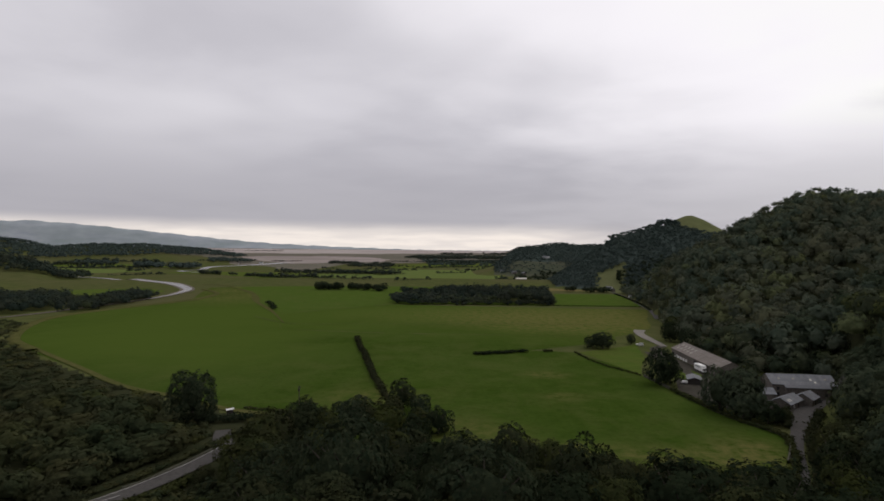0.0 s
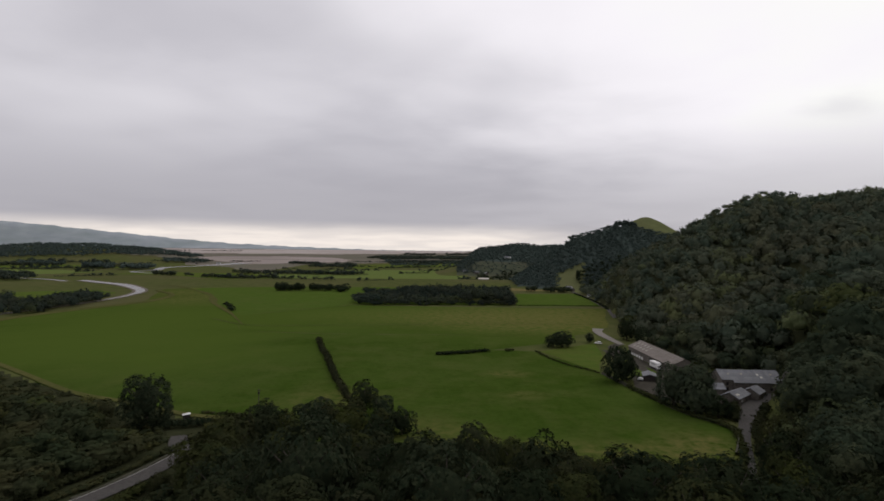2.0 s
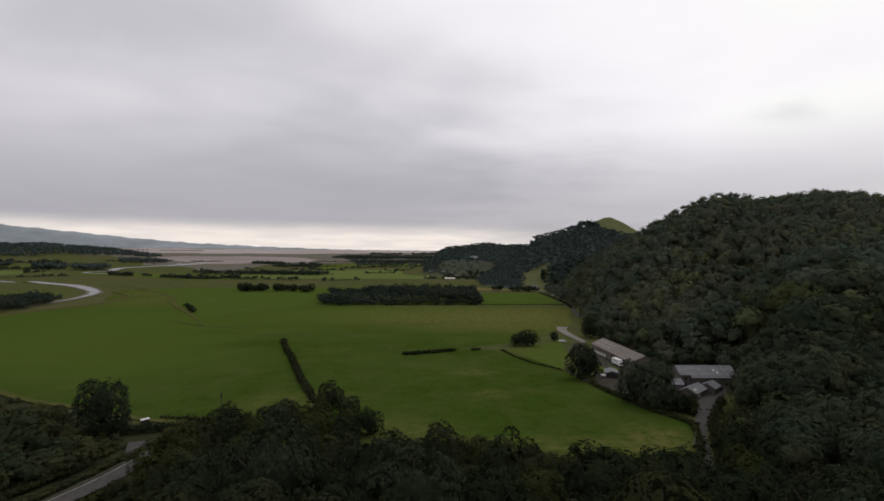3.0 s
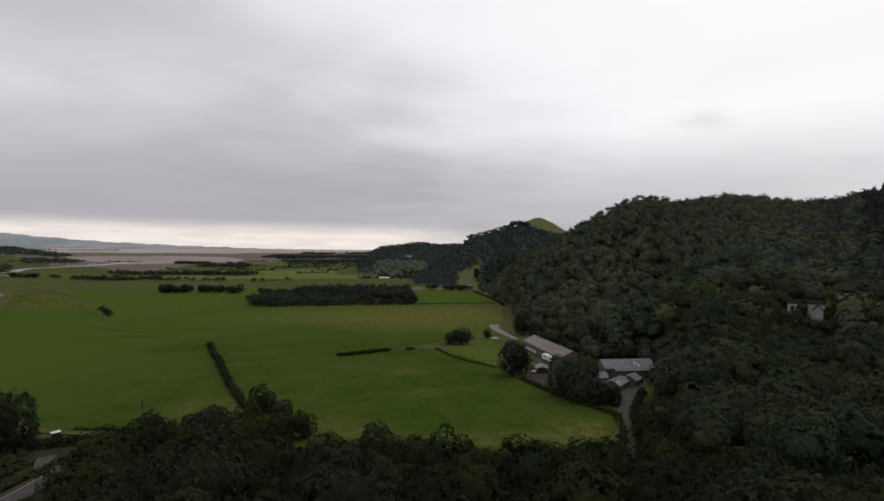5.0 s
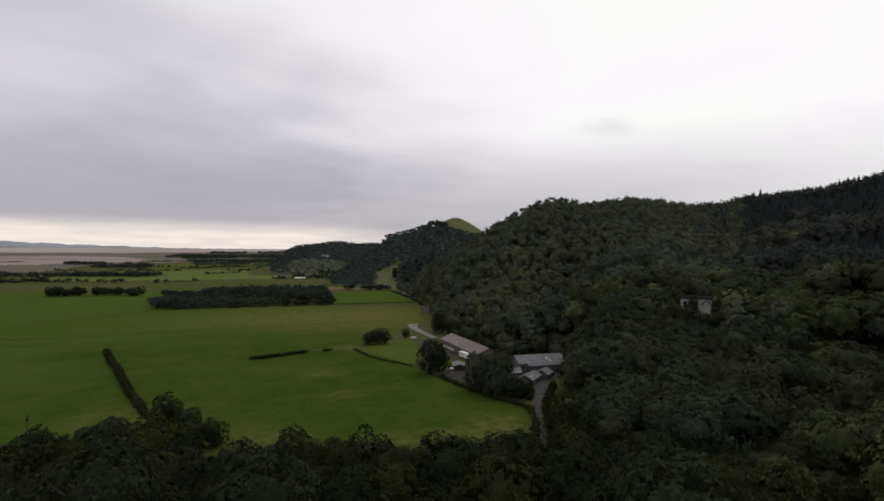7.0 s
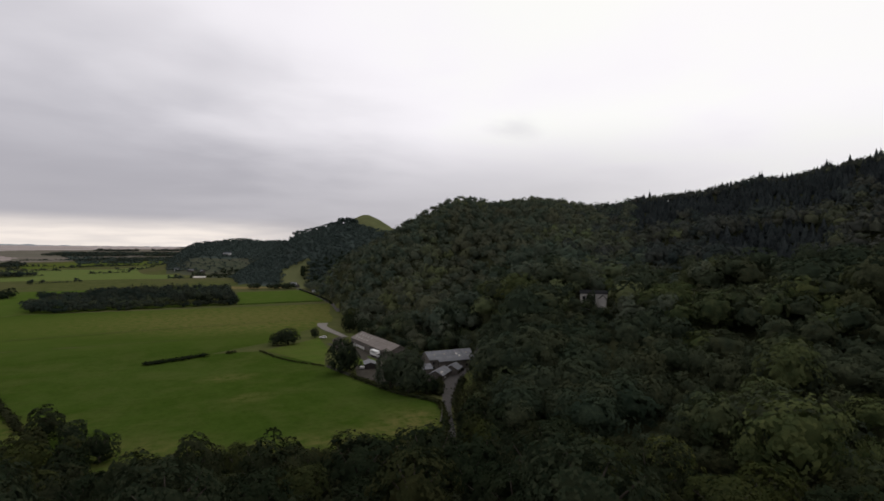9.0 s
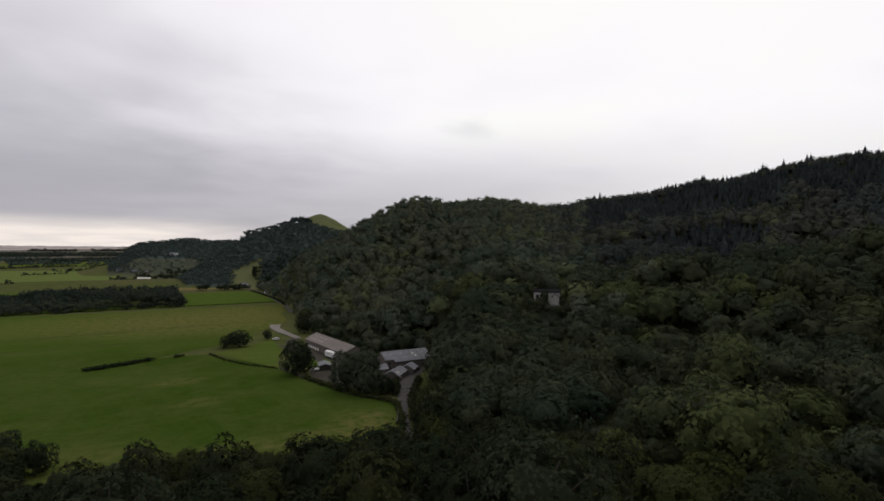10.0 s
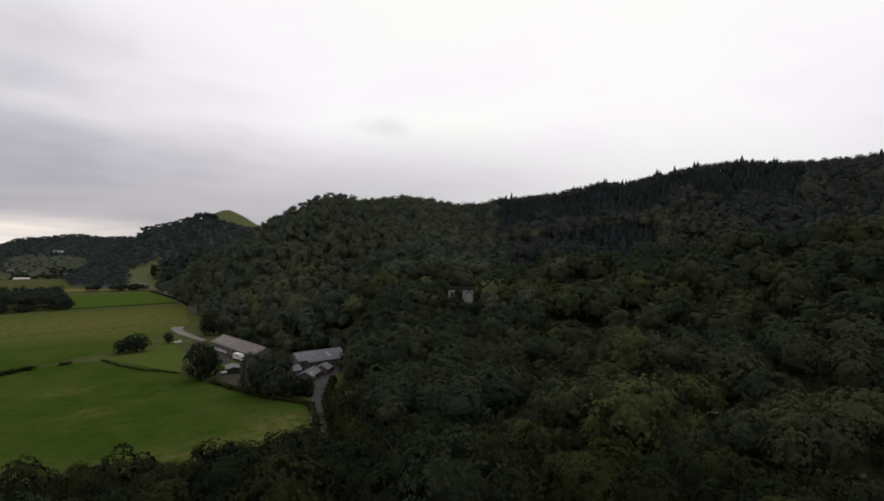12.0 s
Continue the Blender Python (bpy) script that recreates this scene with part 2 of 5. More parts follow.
M["yard"] = material("yard_gravel", (0.035, 0.032, 0.024), (0.070, 0.062, 0.050), scale=0.5, big=0.08, spec=0.05)
M["line"] = material("road_paint", (0.34, 0.33, 0.31), (0.48, 0.47, 0.44), scale=2, big=0.4)
M["leaf"] = material("broadleaf", (0.0176, 0.0255, 0.0123), (0.0378, 0.0449, 0.0194), scale=0.5, big=0.11, big_amount=0.3, third=(0.047, 0.046, 0.020), object_random=0.36, island=0.12, spec=0.0, through_leaf=0.2, hues=True)
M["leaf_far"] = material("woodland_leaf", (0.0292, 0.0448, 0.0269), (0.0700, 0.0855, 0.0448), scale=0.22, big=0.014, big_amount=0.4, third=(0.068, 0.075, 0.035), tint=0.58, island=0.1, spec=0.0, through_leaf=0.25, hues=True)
M["leaf_dark"] = material("dark_leaf", (0.025, 0.036, 0.021), (0.042, 0.052, 0.028), scale=0.7, big=0.02, tint=0.3, object_random=0.12, island=0.34, spec=0.0, through_leaf=0.3)
# Woodland green, lightened in colour to stand in for haze up the hill.
M["leaf_hill_haze"] = material("hazed_hillside_leaf", (0.0692, 0.0963, 0.0632), (0.1185, 0.1408, 0.0852), scale=0.16, big=0.010, big_amount=0.4, third=(0.098, 0.098, 0.056), tint=0.36, island=0.1, spec=0.0, through_leaf=0.3, hues=True)
# Leaf colour of the far woods, with distance haze painted in pale and blue.
M["leaf_haze"] = material("haze_tinted_leaf", (0.0568, 0.0791, 0.0714), (0.0826, 0.1066, 0.0912), scale=0.05, big=0.006, tint=0.16, island=0.08, spec=0.0, through_leaf=0.3)
M["leaf_hedge"] = material("hedgerow_leaf", (0.0370, 0.0502, 0.0361), (0.0590, 0.0739, 0.0484), scale=0.08, big=0.01, tint=0.3, island=0.1, spec=0.0, through_leaf=0.3, hues=True)
# Ridge-side leaf, made bluer and lighter to imitate haze.
M["leaf_upper_haze"] = material("hazed_slope_leaf", (0.0533, 0.0661, 0.0552), (0.0894, 0.1001, 0.0759), scale=0.12, big=0.012, tint=0.42, island=0.1, spec=0.0, through_leaf=0.3, hues=True)
M["leaf_edge"] = material("wood_edge_leaf", (0.0158, 0.0229, 0.0123), (0.0352, 0.0414, 0.0194), scale=0.4, big=0.06, big_amount=0.3, third=(0.046, 0.044, 0.020), tint=0.36, island=0.12, spec=0.0, through_leaf=0.2, hues=True)
M["floor"] = material("woodland_floor", (0.028, 0.032, 0.016), (0.045, 0.048, 0.024), scale=0.3, big=0.03, spec=0.0)
# Floor matched to the haze-tinted leaves, so haze's low contrast is painted in.
M["far_floor_haze"] = material("hazed_woodland_floor", (0.0450, 0.0612, 0.0558), (0.0675, 0.0846, 0.0738), scale=0.06, big=0.01, spec=0.0)
M["slope"] = material("rough_hill_pasture", (0.0492, 0.0590, 0.0394), (0.0705, 0.0771, 0.0508), scale=0.05, big=0.008, big_amount=0.6, third=(0.100, 0.092, 0.066), spec=0.0)
M["thicket"] = material("thicket_leaf", (0.030, 0.042, 0.019), (0.056, 0.066, 0.029), scale=0.35, big=0.04, big_amount=0.4, third=(0.056, 0.052, 0.026), tint=0.36, island=0.12, spec=0.0, through_leaf=0.25, hues=True)
M["scrub"] = material("bramble_scrub", (0.0431, 0.0507, 0.0227), (0.0718, 0.0761, 0.0323), scale=0.2, big=0.03, third=(0.030, 0.042, 0.017), tint=0.4, island=0.12, spec=0.0, through_leaf=0.3, hues=True)
# Yellow-green leaf, its colour also raised for a crown in good light.
M["leaf_gold"] = material("lit_yellow_leaf", (0.044, 0.058, 0.018), (0.074, 0.086, 0.029), scale=0.7, big=0.11, object_random=0.2, island=0.3, spec=0.0, through_leaf=0.3)
# Dark needle colour, shifted to blue for haze over the ridge.
M["spruce"] = material("spruce_needle", (0.0325, 0.0407, 0.0419), (0.0504, 0.0585, 0.0576), scale=0.3, big=0.02, tint=0.3, island=0.15, spec=0.0, through_leaf=0.3)
M["bark"] = material("bark", (0.05, 0.042, 0.032), (0.09, 0.075, 0.06), scale=3, big=0.5, stretch=(1, 1, 0.3))
M["slate"] = material("slate", (0.1100, 0.1144, 0.1276), (0.1628, 0.1672, 0.1804), rough=0.65, scale=1.2, big=0.12, third=(0.13, 0.125, 0.12), object_random=0.15, spec=0.3)
M["fibre"] = material("fibre_cement_sheet", (0.145, 0.125, 0.11), (0.21, 0.185, 0.165), scale=0.5, big=0.1, big_amount=0.5, third=(0.10, 0.082, 0.07), object_random=0.10, spec=0.15)
M["stone"] = material("rubble_stone", (0.085, 0.075, 0.066), (0.19, 0.17, 0.148), scale=2.2, big=0.2, bump=0.04, spec=0.1)
M["wallstone"] = material("mossy_wall_stone", (0.050, 0.050, 0.034), (0.095, 0.092, 0.070), scale=2.0, big=0.2, bump=0.05, spec=0.05)
M["white"] = material("white_paint", (0.70, 0.69, 0.67), (0.82, 0.81, 0.79), rough=0.6, scale=0.8, big=0.15)
M["old_render"] = material("weathered_render", (0.36, 0.34, 0.31), (0.52, 0.50, 0.46), rough=0.8, scale=0.7, big=0.2, big_amount=0.5, third=(0.28, 0.27, 0.23))
M["glassy"] = material("dark_pane", (0.02, 0.022, 0.025), (0.035, 0.037, 0.04), rough=0.05, scale=0.5, spec=0.6)
M["skylight"] = material("translucent_sheet", (0.48, 0.45, 0.38), (0.60, 0.57, 0.50), rough=0.4, scale=1.0)
M["old_skylight"] = material("old_translucent_sheet", (0.22, 0.20, 0.17), (0.30, 0.275, 0.235), rough=0.5, scale=1.0)
M["dark"] = material("dark_timber", (0.03, 0.027, 0.024), (0.06, 0.052, 0.045), scale=2, big=0.3)
M["dark_slate"] = material("old_dark_slate", (0.010, 0.011, 0.012), (0.020, 0.020, 0.021), scale=1.2, big=0.2, object_random=0.12, spec=0.03)
M["rubber"] = material("black_rubber", (0.015, 0.015, 0.016), (0.03, 0.03, 0.03), scale=3)
M["carpaint"] = material("dark_car_paint", (0.02, 0.022, 0.028), (0.03, 0.032, 0.04), rough=0.25, spec=0.6)
# The moor's pale blue-grey is air haze put into its base colour.
M["far"] = material("hazed_moor", (0.265, 0.295, 0.325), (0.37, 0.395, 0.42), scale=0.009, detail=8.0, big=0.0022, big_amount=0.75, third=(0.235, 0.275, 0.275), stretch=(1, 1, 3), spec=0.0)
M["knoll"] = material("hill_grass", (0.098, 0.110, 0.048), (0.132, 0.142, 0.064), scale=0.06, big=0.01, third=(0.105, 0.100, 0.048), spec=0.0)


# ---- mesh helpers ----
def mesh_np(name, verts, quads=None, tris=None, mat=None, smooth=False, tint=None):
    """A mesh from whole arrays."""
    me = bpy.data.meshes.new(name)
    quads = np.zeros((0, 4), int) if quads is None else np.asarray(quads)
    tris = np.zeros((0, 3), int) if tris is None else np.asarray(tris)
    me.vertices.add(len(verts))
    me.vertices.foreach_set("co", np.asarray(verts, np.float32).ravel())
    loops = np.concatenate([quads.ravel(), tris.ravel()]).astype(np.int32)
    me.loops.add(len(loops))
    me.loops.foreach_set("vertex_index", loops)
    sizes = np.concatenate([np.full(len(quads), 4), np.full(len(tris), 3)]).astype(np.int32)
    me.polygons.add(len(sizes))
    me.polygons.foreach_set("loop_start", np.concatenate([[0], np.cumsum(sizes)[:-1]]).astype(np.int32))
    if smooth:
        me.polygons.foreach_set("use_smooth", np.ones(len(sizes), bool))
    if tint is not None:
        at = me.attributes.new("tint", "FLOAT", "POINT")
        at.data.foreach_set("value", np.asarray(tint, np.float32))
    me.update(calc_edges=True)
    if mat:
        me.materials.append(M[mat])
    return me


def part(name, bm, mat, parent, label=""):
    me = bpy.data.meshes.new(name)
    bm.to_mesh(me)
    bm.free()
    me.materials.append(M[mat])
    ob = new(name, me)
    ob.parent = parent
    if label:
        ob["label"] = label
    return ob


def empty(name, x, y, z=0.0, turn=0.0):
    ob = new(name)
    ob.empty_display_size = 0.5
    ob.matrix_world = pose(x, y, z, 0, 0, turn)
    return ob


def box(bm, x0, y0, z0, x1, y1, z1, bevel=0.0):
    r = bmesh.ops.create_cube(bm, size=1.0, matrix=Matrix.LocRotScale(((x0 + x1) / 2, (y0 + y1) / 2, (z0 + z1) / 2), None, (x1 - x0, y1 - y0, z1 - z0)))
    if bevel:
        es = list({e for v in r["verts"] for e in v.link_edges})
        bmesh.ops.bevel(bm, geom=es, offset=bevel, segments=2, affect="EDGES", profile=0.5)
    return bm


def boxed(*a, bevel=0.0):
    return box(bmesh.new(), *a, bevel=bevel)


def prism(bm, outline, y0, y1):
    """An outline in x, z drawn out along y."""
    a = [bm.verts.new((x, y0, z)) for x, z in outline]
    b = [bm.verts.new((x, y1, z)) for x, z in outline]
    n = len(outline)
    bm.faces.new(a)
    bm.faces.new(b[::-1])
    for i in range(n):
        bm.faces.new((a[i], b[i], b[(i + 1) % n], a[(i + 1) % n]))
    bmesh.ops.recalc_face_normals(bm, faces=bm.faces[:])
    return bm


LEVEL = [0.0]


def sheet(name, outline, z, mat, label, category):
    """A flat piece of the setting with that outline, its edge a little uneven; each lies a finger over the one before."""
    LEVEL[0] += 0.008
    z += LEVEL[0]
    pts = []
    rng = random.Random(len(outline) * 7 + int(abs(outline[0][0])))
    for i, (x, y) in enumerate(outline):
        x2, y2 = outline[(i + 1) % len(outline)]
        n = max(1, min(30, int(math.hypot(x2 - x, y2 - y) / 12)))
        for k in range(n):
            w = 0 if k == 0 else 1
            pts.append((x + (x2 - x) * k / n + w * rng.uniform(-1.2, 1.2), y + (y2 - y) * k / n + w * rng.uniform(-1.2, 1.2)))
    bm = bmesh.new()
    f = bm.faces.new([bm.verts.new((x, y, z)) for x, y in pts])
    f.normal_update()
    if f.normal.z < 0:
        f.normal_flip()
    bmesh.ops.triangulate(bm, faces=[f])
    me = bpy.data.meshes.new(name)
    bm.to_mesh(me)
    bm.free()
    me.materials.append(M[mat])
    return tagged(new(name, me), label, category, kind="structure")


def smooth_line(pts, step):
    """Points every `step` metres along a smooth curve through pts."""
    p = [Vector(q) for q in pts]
    p = [2 * p[0] - p[1]] + p + [2 * p[-1] - p[-2]]
    out = []
    for i in range(1, len(p) - 2):
        n = max(1, int((p[i + 1] - p[i]).length / step))
        for k in range(n):
            t = k / n
            a, b, c, d = p[i - 1], p[i], p[i + 1], p[i + 2]
            out.append(0.5 * (2 * b + (c - a) * t + (2 * a - 5 * b + 4 * c - d) * t * t + (3 * b - a - 3 * c + d) * t ** 3))
    return out + [p[-2]]


def strip(name, pts, widths, z, mat, label, category, offset=0.0, height=0.0, step=6.0):
    """A band along a smooth line; with a height it is a solid bank, wall or kerb. Widths are given from end to end."""
    line = smooth_line([(x, y) for x, y in pts], step)
    n = len(line)
    prof = [(-0.5, 0), (0.5, 0)] if not height else [(-0.5, -0.3), (-0.36, height), (0.36, height), (0.5, -0.3)]
    rng = random.Random(n)
    verts, quads = [], []
    for i, q in enumerate(line):
        a, b = line[max(0, i - 1)], line[min(n - 1, i + 1)]
        d = (b - a).normalized()
        side = Vector((d.y, -d.x))
        w = float(np.interp(i / (n - 1), np.linspace(0, 1, len(widths)), widths))
        base = ground_height(q.x, q.y) + z
        for u, h in prof:
            c = q + side * (offset + u * w)
            verts.append((c.x, c.y, base + (h + rng.uniform(-0.06, 0.06) * (height > 0) if h > 0 else h)))
    k = len(prof)
    for i in range(n - 1):
        for j in range(k - 1):
            quads.append((i * k + j, i * k + j + 1, (i + 1) * k + j + 1, (i + 1) * k + j))
    me = mesh_np(name, verts, np.array(quads)[:, ::-1], mat=mat)
    return tagged(new(name, me), label, category, kind="structure")


# ---- the lie of the land ----
def curve(x, pts):
    return np.interp(x, [p[0] for p in pts], [p[1] for p in pts])


# bearing from the hover point -> metres to the foot and to the crest, and height of the crest
MAIN_FOOT = [(18, 770), (19.3, 690), (20.4, 615), (21.4, 555), (22.1, 490), (23, 400), (24.5, 322), (28.7, 280), (33, 272), (36.3, 262), (38, 175), (41, 115), (60, 100), (130, 110), (150, 160)]
MAIN_CREST = [(18, 830), (20.4, 690), (22.1, 610), (24, 550), (30, 520), (36, 560), (46, 570), (56, 600), (65, 580), (76, 560), (90, 540), (150, 500)]
MAIN_EL = [(18, -5), (19, -4.4), (21, -2.6), (24, -0.2), (27.3, 1.7), (30, 3.1), (32, 4.15), (33, 4.75), (34.3, 5.6), (36, 5.55), (38, 5.1), (41.5, 4.9), (46.3, 4.95), (50.5, 4.65), (53, 5.0),
           (55.9, 5.5), (59.3, 5.75), (63.8, 6.3), (65.5, 6.2), (67.6, 6.85), (70.2, 7.5), (72.6, 7.85), (76, 7.85), (79.5, 7.55), (83.5, 7.8), (86, 7.95), (100, 7.5), (120, 4), (150, -3)]
KNOB_EL = [(11.5, -3), (13.5, -1.6), (16.8, 0.4), (17.3, 1.45), (19, 2.1), (21, 2.62), (23, 2.7), (25, 2.1), (28, 1.4), (34, 0.5), (45, 0)]
KNOLL_EL = [(19.5, -4), (21, 1.0), (22.3, 2.6), (23.4, 3.3), (24.4, 3.62), (25.0, 3.6), (26.2, 3.1), (27.3, 2.5), (29, 1.4), (32, 0)]
CAPE_EL = [(3, -2.2), (5.5, -1.6), (6.6, -0.7), (7.3, -0.1), (8.0, 0.25), (9, 0.45), (12, 0.62), (16.5, 0.68), (20, 0.5), (30, 0)]
LEFT_WOOD_EL = [(-75, -0.6), (-60, -0.7), (-42, -0.9), (-39.5, -1.1), (-37.6, -1.4), (-36, -2.3), (-35, -3)]
LEFT_EL = [(-60, 0.4), (-45, 0.6), (-38, 0.35), (-36, -0.2), (-33, 0.0), (-28, 0.05), (-24, -0.3), (-20, -0.9), (-15, -1.3)]


def land(x, y):
    """Height of the ground, for arrays. The valley floor is at 0."""
    x, y = np.asarray(x, float), np.asarray(y, float)
    az, r = np.degrees(np.arctan2(x, y)), np.hypot(x, y)

    def hill(foot, crest, el, back=0.3, power=1.0):
        top = np.maximum(0, EYE + crest * np.tan(np.radians(el)))
        u = np.clip((r - foot) / (crest - foot), 0, 1)
        rise = top * (0.75 * u ** power + 0.25 * u * u * (3 - 2 * u))
        return np.where(r <= crest, rise, np.maximum(0, top - (r - crest) * back))

    h = hill(curve(az, MAIN_FOOT), curve(az, MAIN_CREST), curve(az, MAIN_EL), power=1.4)
    h = np.maximum(h, hill(curve(az, [(17.5, 800), (26, 700)]), 980, curve(az, KNOB_EL), 0.25))
    h = np.maximum(h, hill(900, 1120, curve(az, KNOLL_EL), 0.3))
    h = np.maximum(h, hill(1180, 1500, curve(az, CAPE_EL), 0.2))
    h = np.maximum(h, hill(2000, 2700, curve(az, LEFT_EL), 0.08))
    h = np.maximum(h, hill(1010, 1190, curve(az, LEFT_WOOD_EL), 0.25))
    lump = (np.sin(x * 0.021 + 1.3) * np.cos(y * 0.017 + 0.4) + 0.6 * np.sin(x * 0.047 - y * 0.039)) * np.clip(h / 40, 0, 1) * 3.0
    # the knoll under the hover point
    hump = 16 * np.clip((133 - r) / 62, 0, 1) ** 1.2
    plain = 52 * np.clip((r - 2400) / 2160, 0, 1.0)
    return np.maximum(np.maximum(h + lump, hump), plain)


def ground_height(x, y):
    return float(land(x, y))


def within(poly, x, y):
    """Which of the places lie inside an outline."""
    hit = np.zeros(x.shape, bool)
    for i in range(len(poly)):
        (x1, y1), (x2, y2) = poly[i], poly[i - 1]
        if y1 != y2:
            hit ^= ((y1 > y) != (y2 > y)) & (x < (x2 - x1) * (y - y1) / (y2 - y1) + x1)
    return hit


def polar(az, r):
    return r * math.sin(radians(az)), r * math.cos(radians(az))


MARSH = [polar(-27.5, 2500), polar(-23, 2350), polar(-20.5, 1800), polar(-14, 1400), polar(-10, 2000), polar(-2, 2300), polar(7.5, 2500), polar(8, 4950), polar(-24, 4950)]
SAND = [polar(-21.5, 2750), polar(-18.5, 2260), polar(-15.5, 2080), polar(-12, 2150), polar(-6.5, 2350), polar(-5.5, 2700), polar(-9, 2900), polar(-13, 3050), polar(-18, 2980)]
FLATS = [polar(-46, 4200), polar(-27, 3500), polar(-24, 3450), polar(-17, 3400), polar(-10, 3350), polar(-4, 3500), polar(2, 3900), polar(6.5, 4000), polar(7, 4950), polar(-46, 4950)]


def build_ground():
    az = np.radians(np.concatenate([np.arange(-60, -46, 0.5), np.arange(-46, 12, 0.4), np.arange(12, 100, 0.5), np.arange(100, 300, 4.0)]))
    r = np.concatenate([[0.0], np.geomspace(30, 1200, 130), np.geomspace(1215, 4950, 100)])
    n, k = len(az), len(r)
    a, d = np.meshgrid(az, r)
    x, y = d * np.sin(a), d * np.cos(a)
    z = land(x, y)
    verts = np.stack([x, y, z], -1).reshape(-1, 3)
    i, j = np.meshgrid(np.arange(k - 1), np.arange(n), indexing="ij")
    jn = (j + 1) % n
    quads = np.stack([i * n + j, i * n + jn, (i + 1) * n + jn, (i + 1) * n + j], -1).reshape(-1, 4)
    me = mesh_np("ground", verts, quads[:, ::-1], mat="ground", smooth=True)
    mid = verts[quads].mean(1)
    mx, my = mid[:, 0], mid[:, 1]
    wave = 30 * np.sin(mx * 0.013 + my * 0.004) + 45 * np.sin(mx * 0.005 - my * 0.011)
    slot = np.zeros(len(quads), np.int32)
    slot[within(MARSH, mx, my + wave)] = 1
    slot[within(SAND, mx, my + wave) | within(FLATS, mx, my + wave)] = 2
    slot[(mid[:, 2] > 1.5) & (np.degrees(np.arctan2(mx, my)) > 12) & (np.hypot(mx, my) < 1000)] = 3
    slot[np.hypot(mx, my) < 128] = 3
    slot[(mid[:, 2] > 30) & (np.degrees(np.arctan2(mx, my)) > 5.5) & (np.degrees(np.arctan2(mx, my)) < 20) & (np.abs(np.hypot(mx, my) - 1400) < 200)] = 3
    slot[within([(-260, 120), (-110, 78), (-45, 104), (-36, 168), (-52, 175), (-70, 178), (-98, 194), (-164, 238), (-260, 310), (-330, 390), (-480, 330)], mx, my)] = 3
    bearing = np.degrees(np.arctan2(mx, my))
    slot[(bearing > 33) & (bearing < 55) & (np.hypot(mx, my) > curve(bearing, MAIN_CREST) - 20) & (np.hypot(mx, my) < 700)] = 4
    slot[within(FLATS, mx, my + wave)] = 5
    away = np.hypot(mx, my)
    # floors of the far woods take the haze-tinted colour
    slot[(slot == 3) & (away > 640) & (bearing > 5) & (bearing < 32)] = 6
    slot[(bearing > 16.2) & (bearing < 18.9) & (np.hypot(mx, my) > 770) & (np.hypot(mx, my) < 868)] = 4
    slot[(slot == 0) & (bearing > 5.5) & (bearing < 20) & (away > 1150) & (away < 1520) & (mid[:, 2] > 1)] = 7
    for name in ("marsh", "sand", "floor", "knoll", "flats", "far_floor_haze", "slope"):
        me.materials.append(M[name])
    me.polygons.foreach_set("material_index", slot)
    tagged(new("ground", me), "green valley floor, wooded slopes, marsh and pale estuary sand", "ground", kind="structure")


build_ground()

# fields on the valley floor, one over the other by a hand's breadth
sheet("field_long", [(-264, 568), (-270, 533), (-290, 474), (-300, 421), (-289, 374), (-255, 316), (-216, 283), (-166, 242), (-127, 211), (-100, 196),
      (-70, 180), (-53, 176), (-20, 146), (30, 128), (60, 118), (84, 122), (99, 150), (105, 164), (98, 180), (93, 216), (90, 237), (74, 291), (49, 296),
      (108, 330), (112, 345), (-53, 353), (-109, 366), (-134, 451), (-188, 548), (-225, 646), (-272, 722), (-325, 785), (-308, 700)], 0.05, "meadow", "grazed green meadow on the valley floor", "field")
sheet("field_north", [(-258, 572), (-134, 452), (-52, 541), (-60, 690), (130, 705), (150, 800), (105, 980), (-90, 905), (-215, 925), (-345, 1000), (-330, 800), (-305, 700)], 0.04, "pasture",
      "wide green meadow behind the plantation", "field")
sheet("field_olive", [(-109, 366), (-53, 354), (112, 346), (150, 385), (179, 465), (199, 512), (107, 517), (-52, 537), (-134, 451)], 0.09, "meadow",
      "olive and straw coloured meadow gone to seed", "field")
sheet("field_strip", [(-134, 455), (-52, 540), (112, 540), (-66, 690), (-60, 760), (-350, 1190), (-310, 900), (-272, 724), (-225, 648), (-188, 550)], 0.09, "pasture",
      "smooth green meadow towards the far wood", "field")
sheet("field_far_side", [(113, 536), (203, 534), (226, 690), (146, 690)], 0.12, "pasture", "bright green mown meadow", "field")
sheet("field_beyond", [(-340, 1180), (-95, 905), (105, 985), (192, 1500), (195, 1830), (-103, 1180)], 0.12, "bright", "bright green meadow beyond the wood", "field")
sheet("field_river", [(-335, 780), (-325, 785), (-272, 722), (-300, 900), (-330, 860)], 0.07, "olive", "olive-green meadow along the river", "field")
sheet("field_hedged", [(-600, 1150), (-480, 1110), (-350, 1005), (-218, 938), (-90, 912), (-110, 1150), (-360, 1210), (-560, 1230)], 0.09, "olive", "olive-green meadow between hedgerows", "field")
sheet("field_green", [(-100, 1200), (60, 1310), (180, 1480), (-150, 1490), (-330, 1260)], 0.09, "bright", "yellow-green far meadow", "field")
sheet("field_sea", [(-140, 1530), (190, 1860), (260, 2250), (-60, 2120), (-180, 1840)], 0.09, "olive", "far olive meadow towards the sea", "field")
sheet("field_yellow", [(150, 742), (228, 735), (250, 860), (170, 880)], 0.1, "straw", "straw-coloured far field", "field")
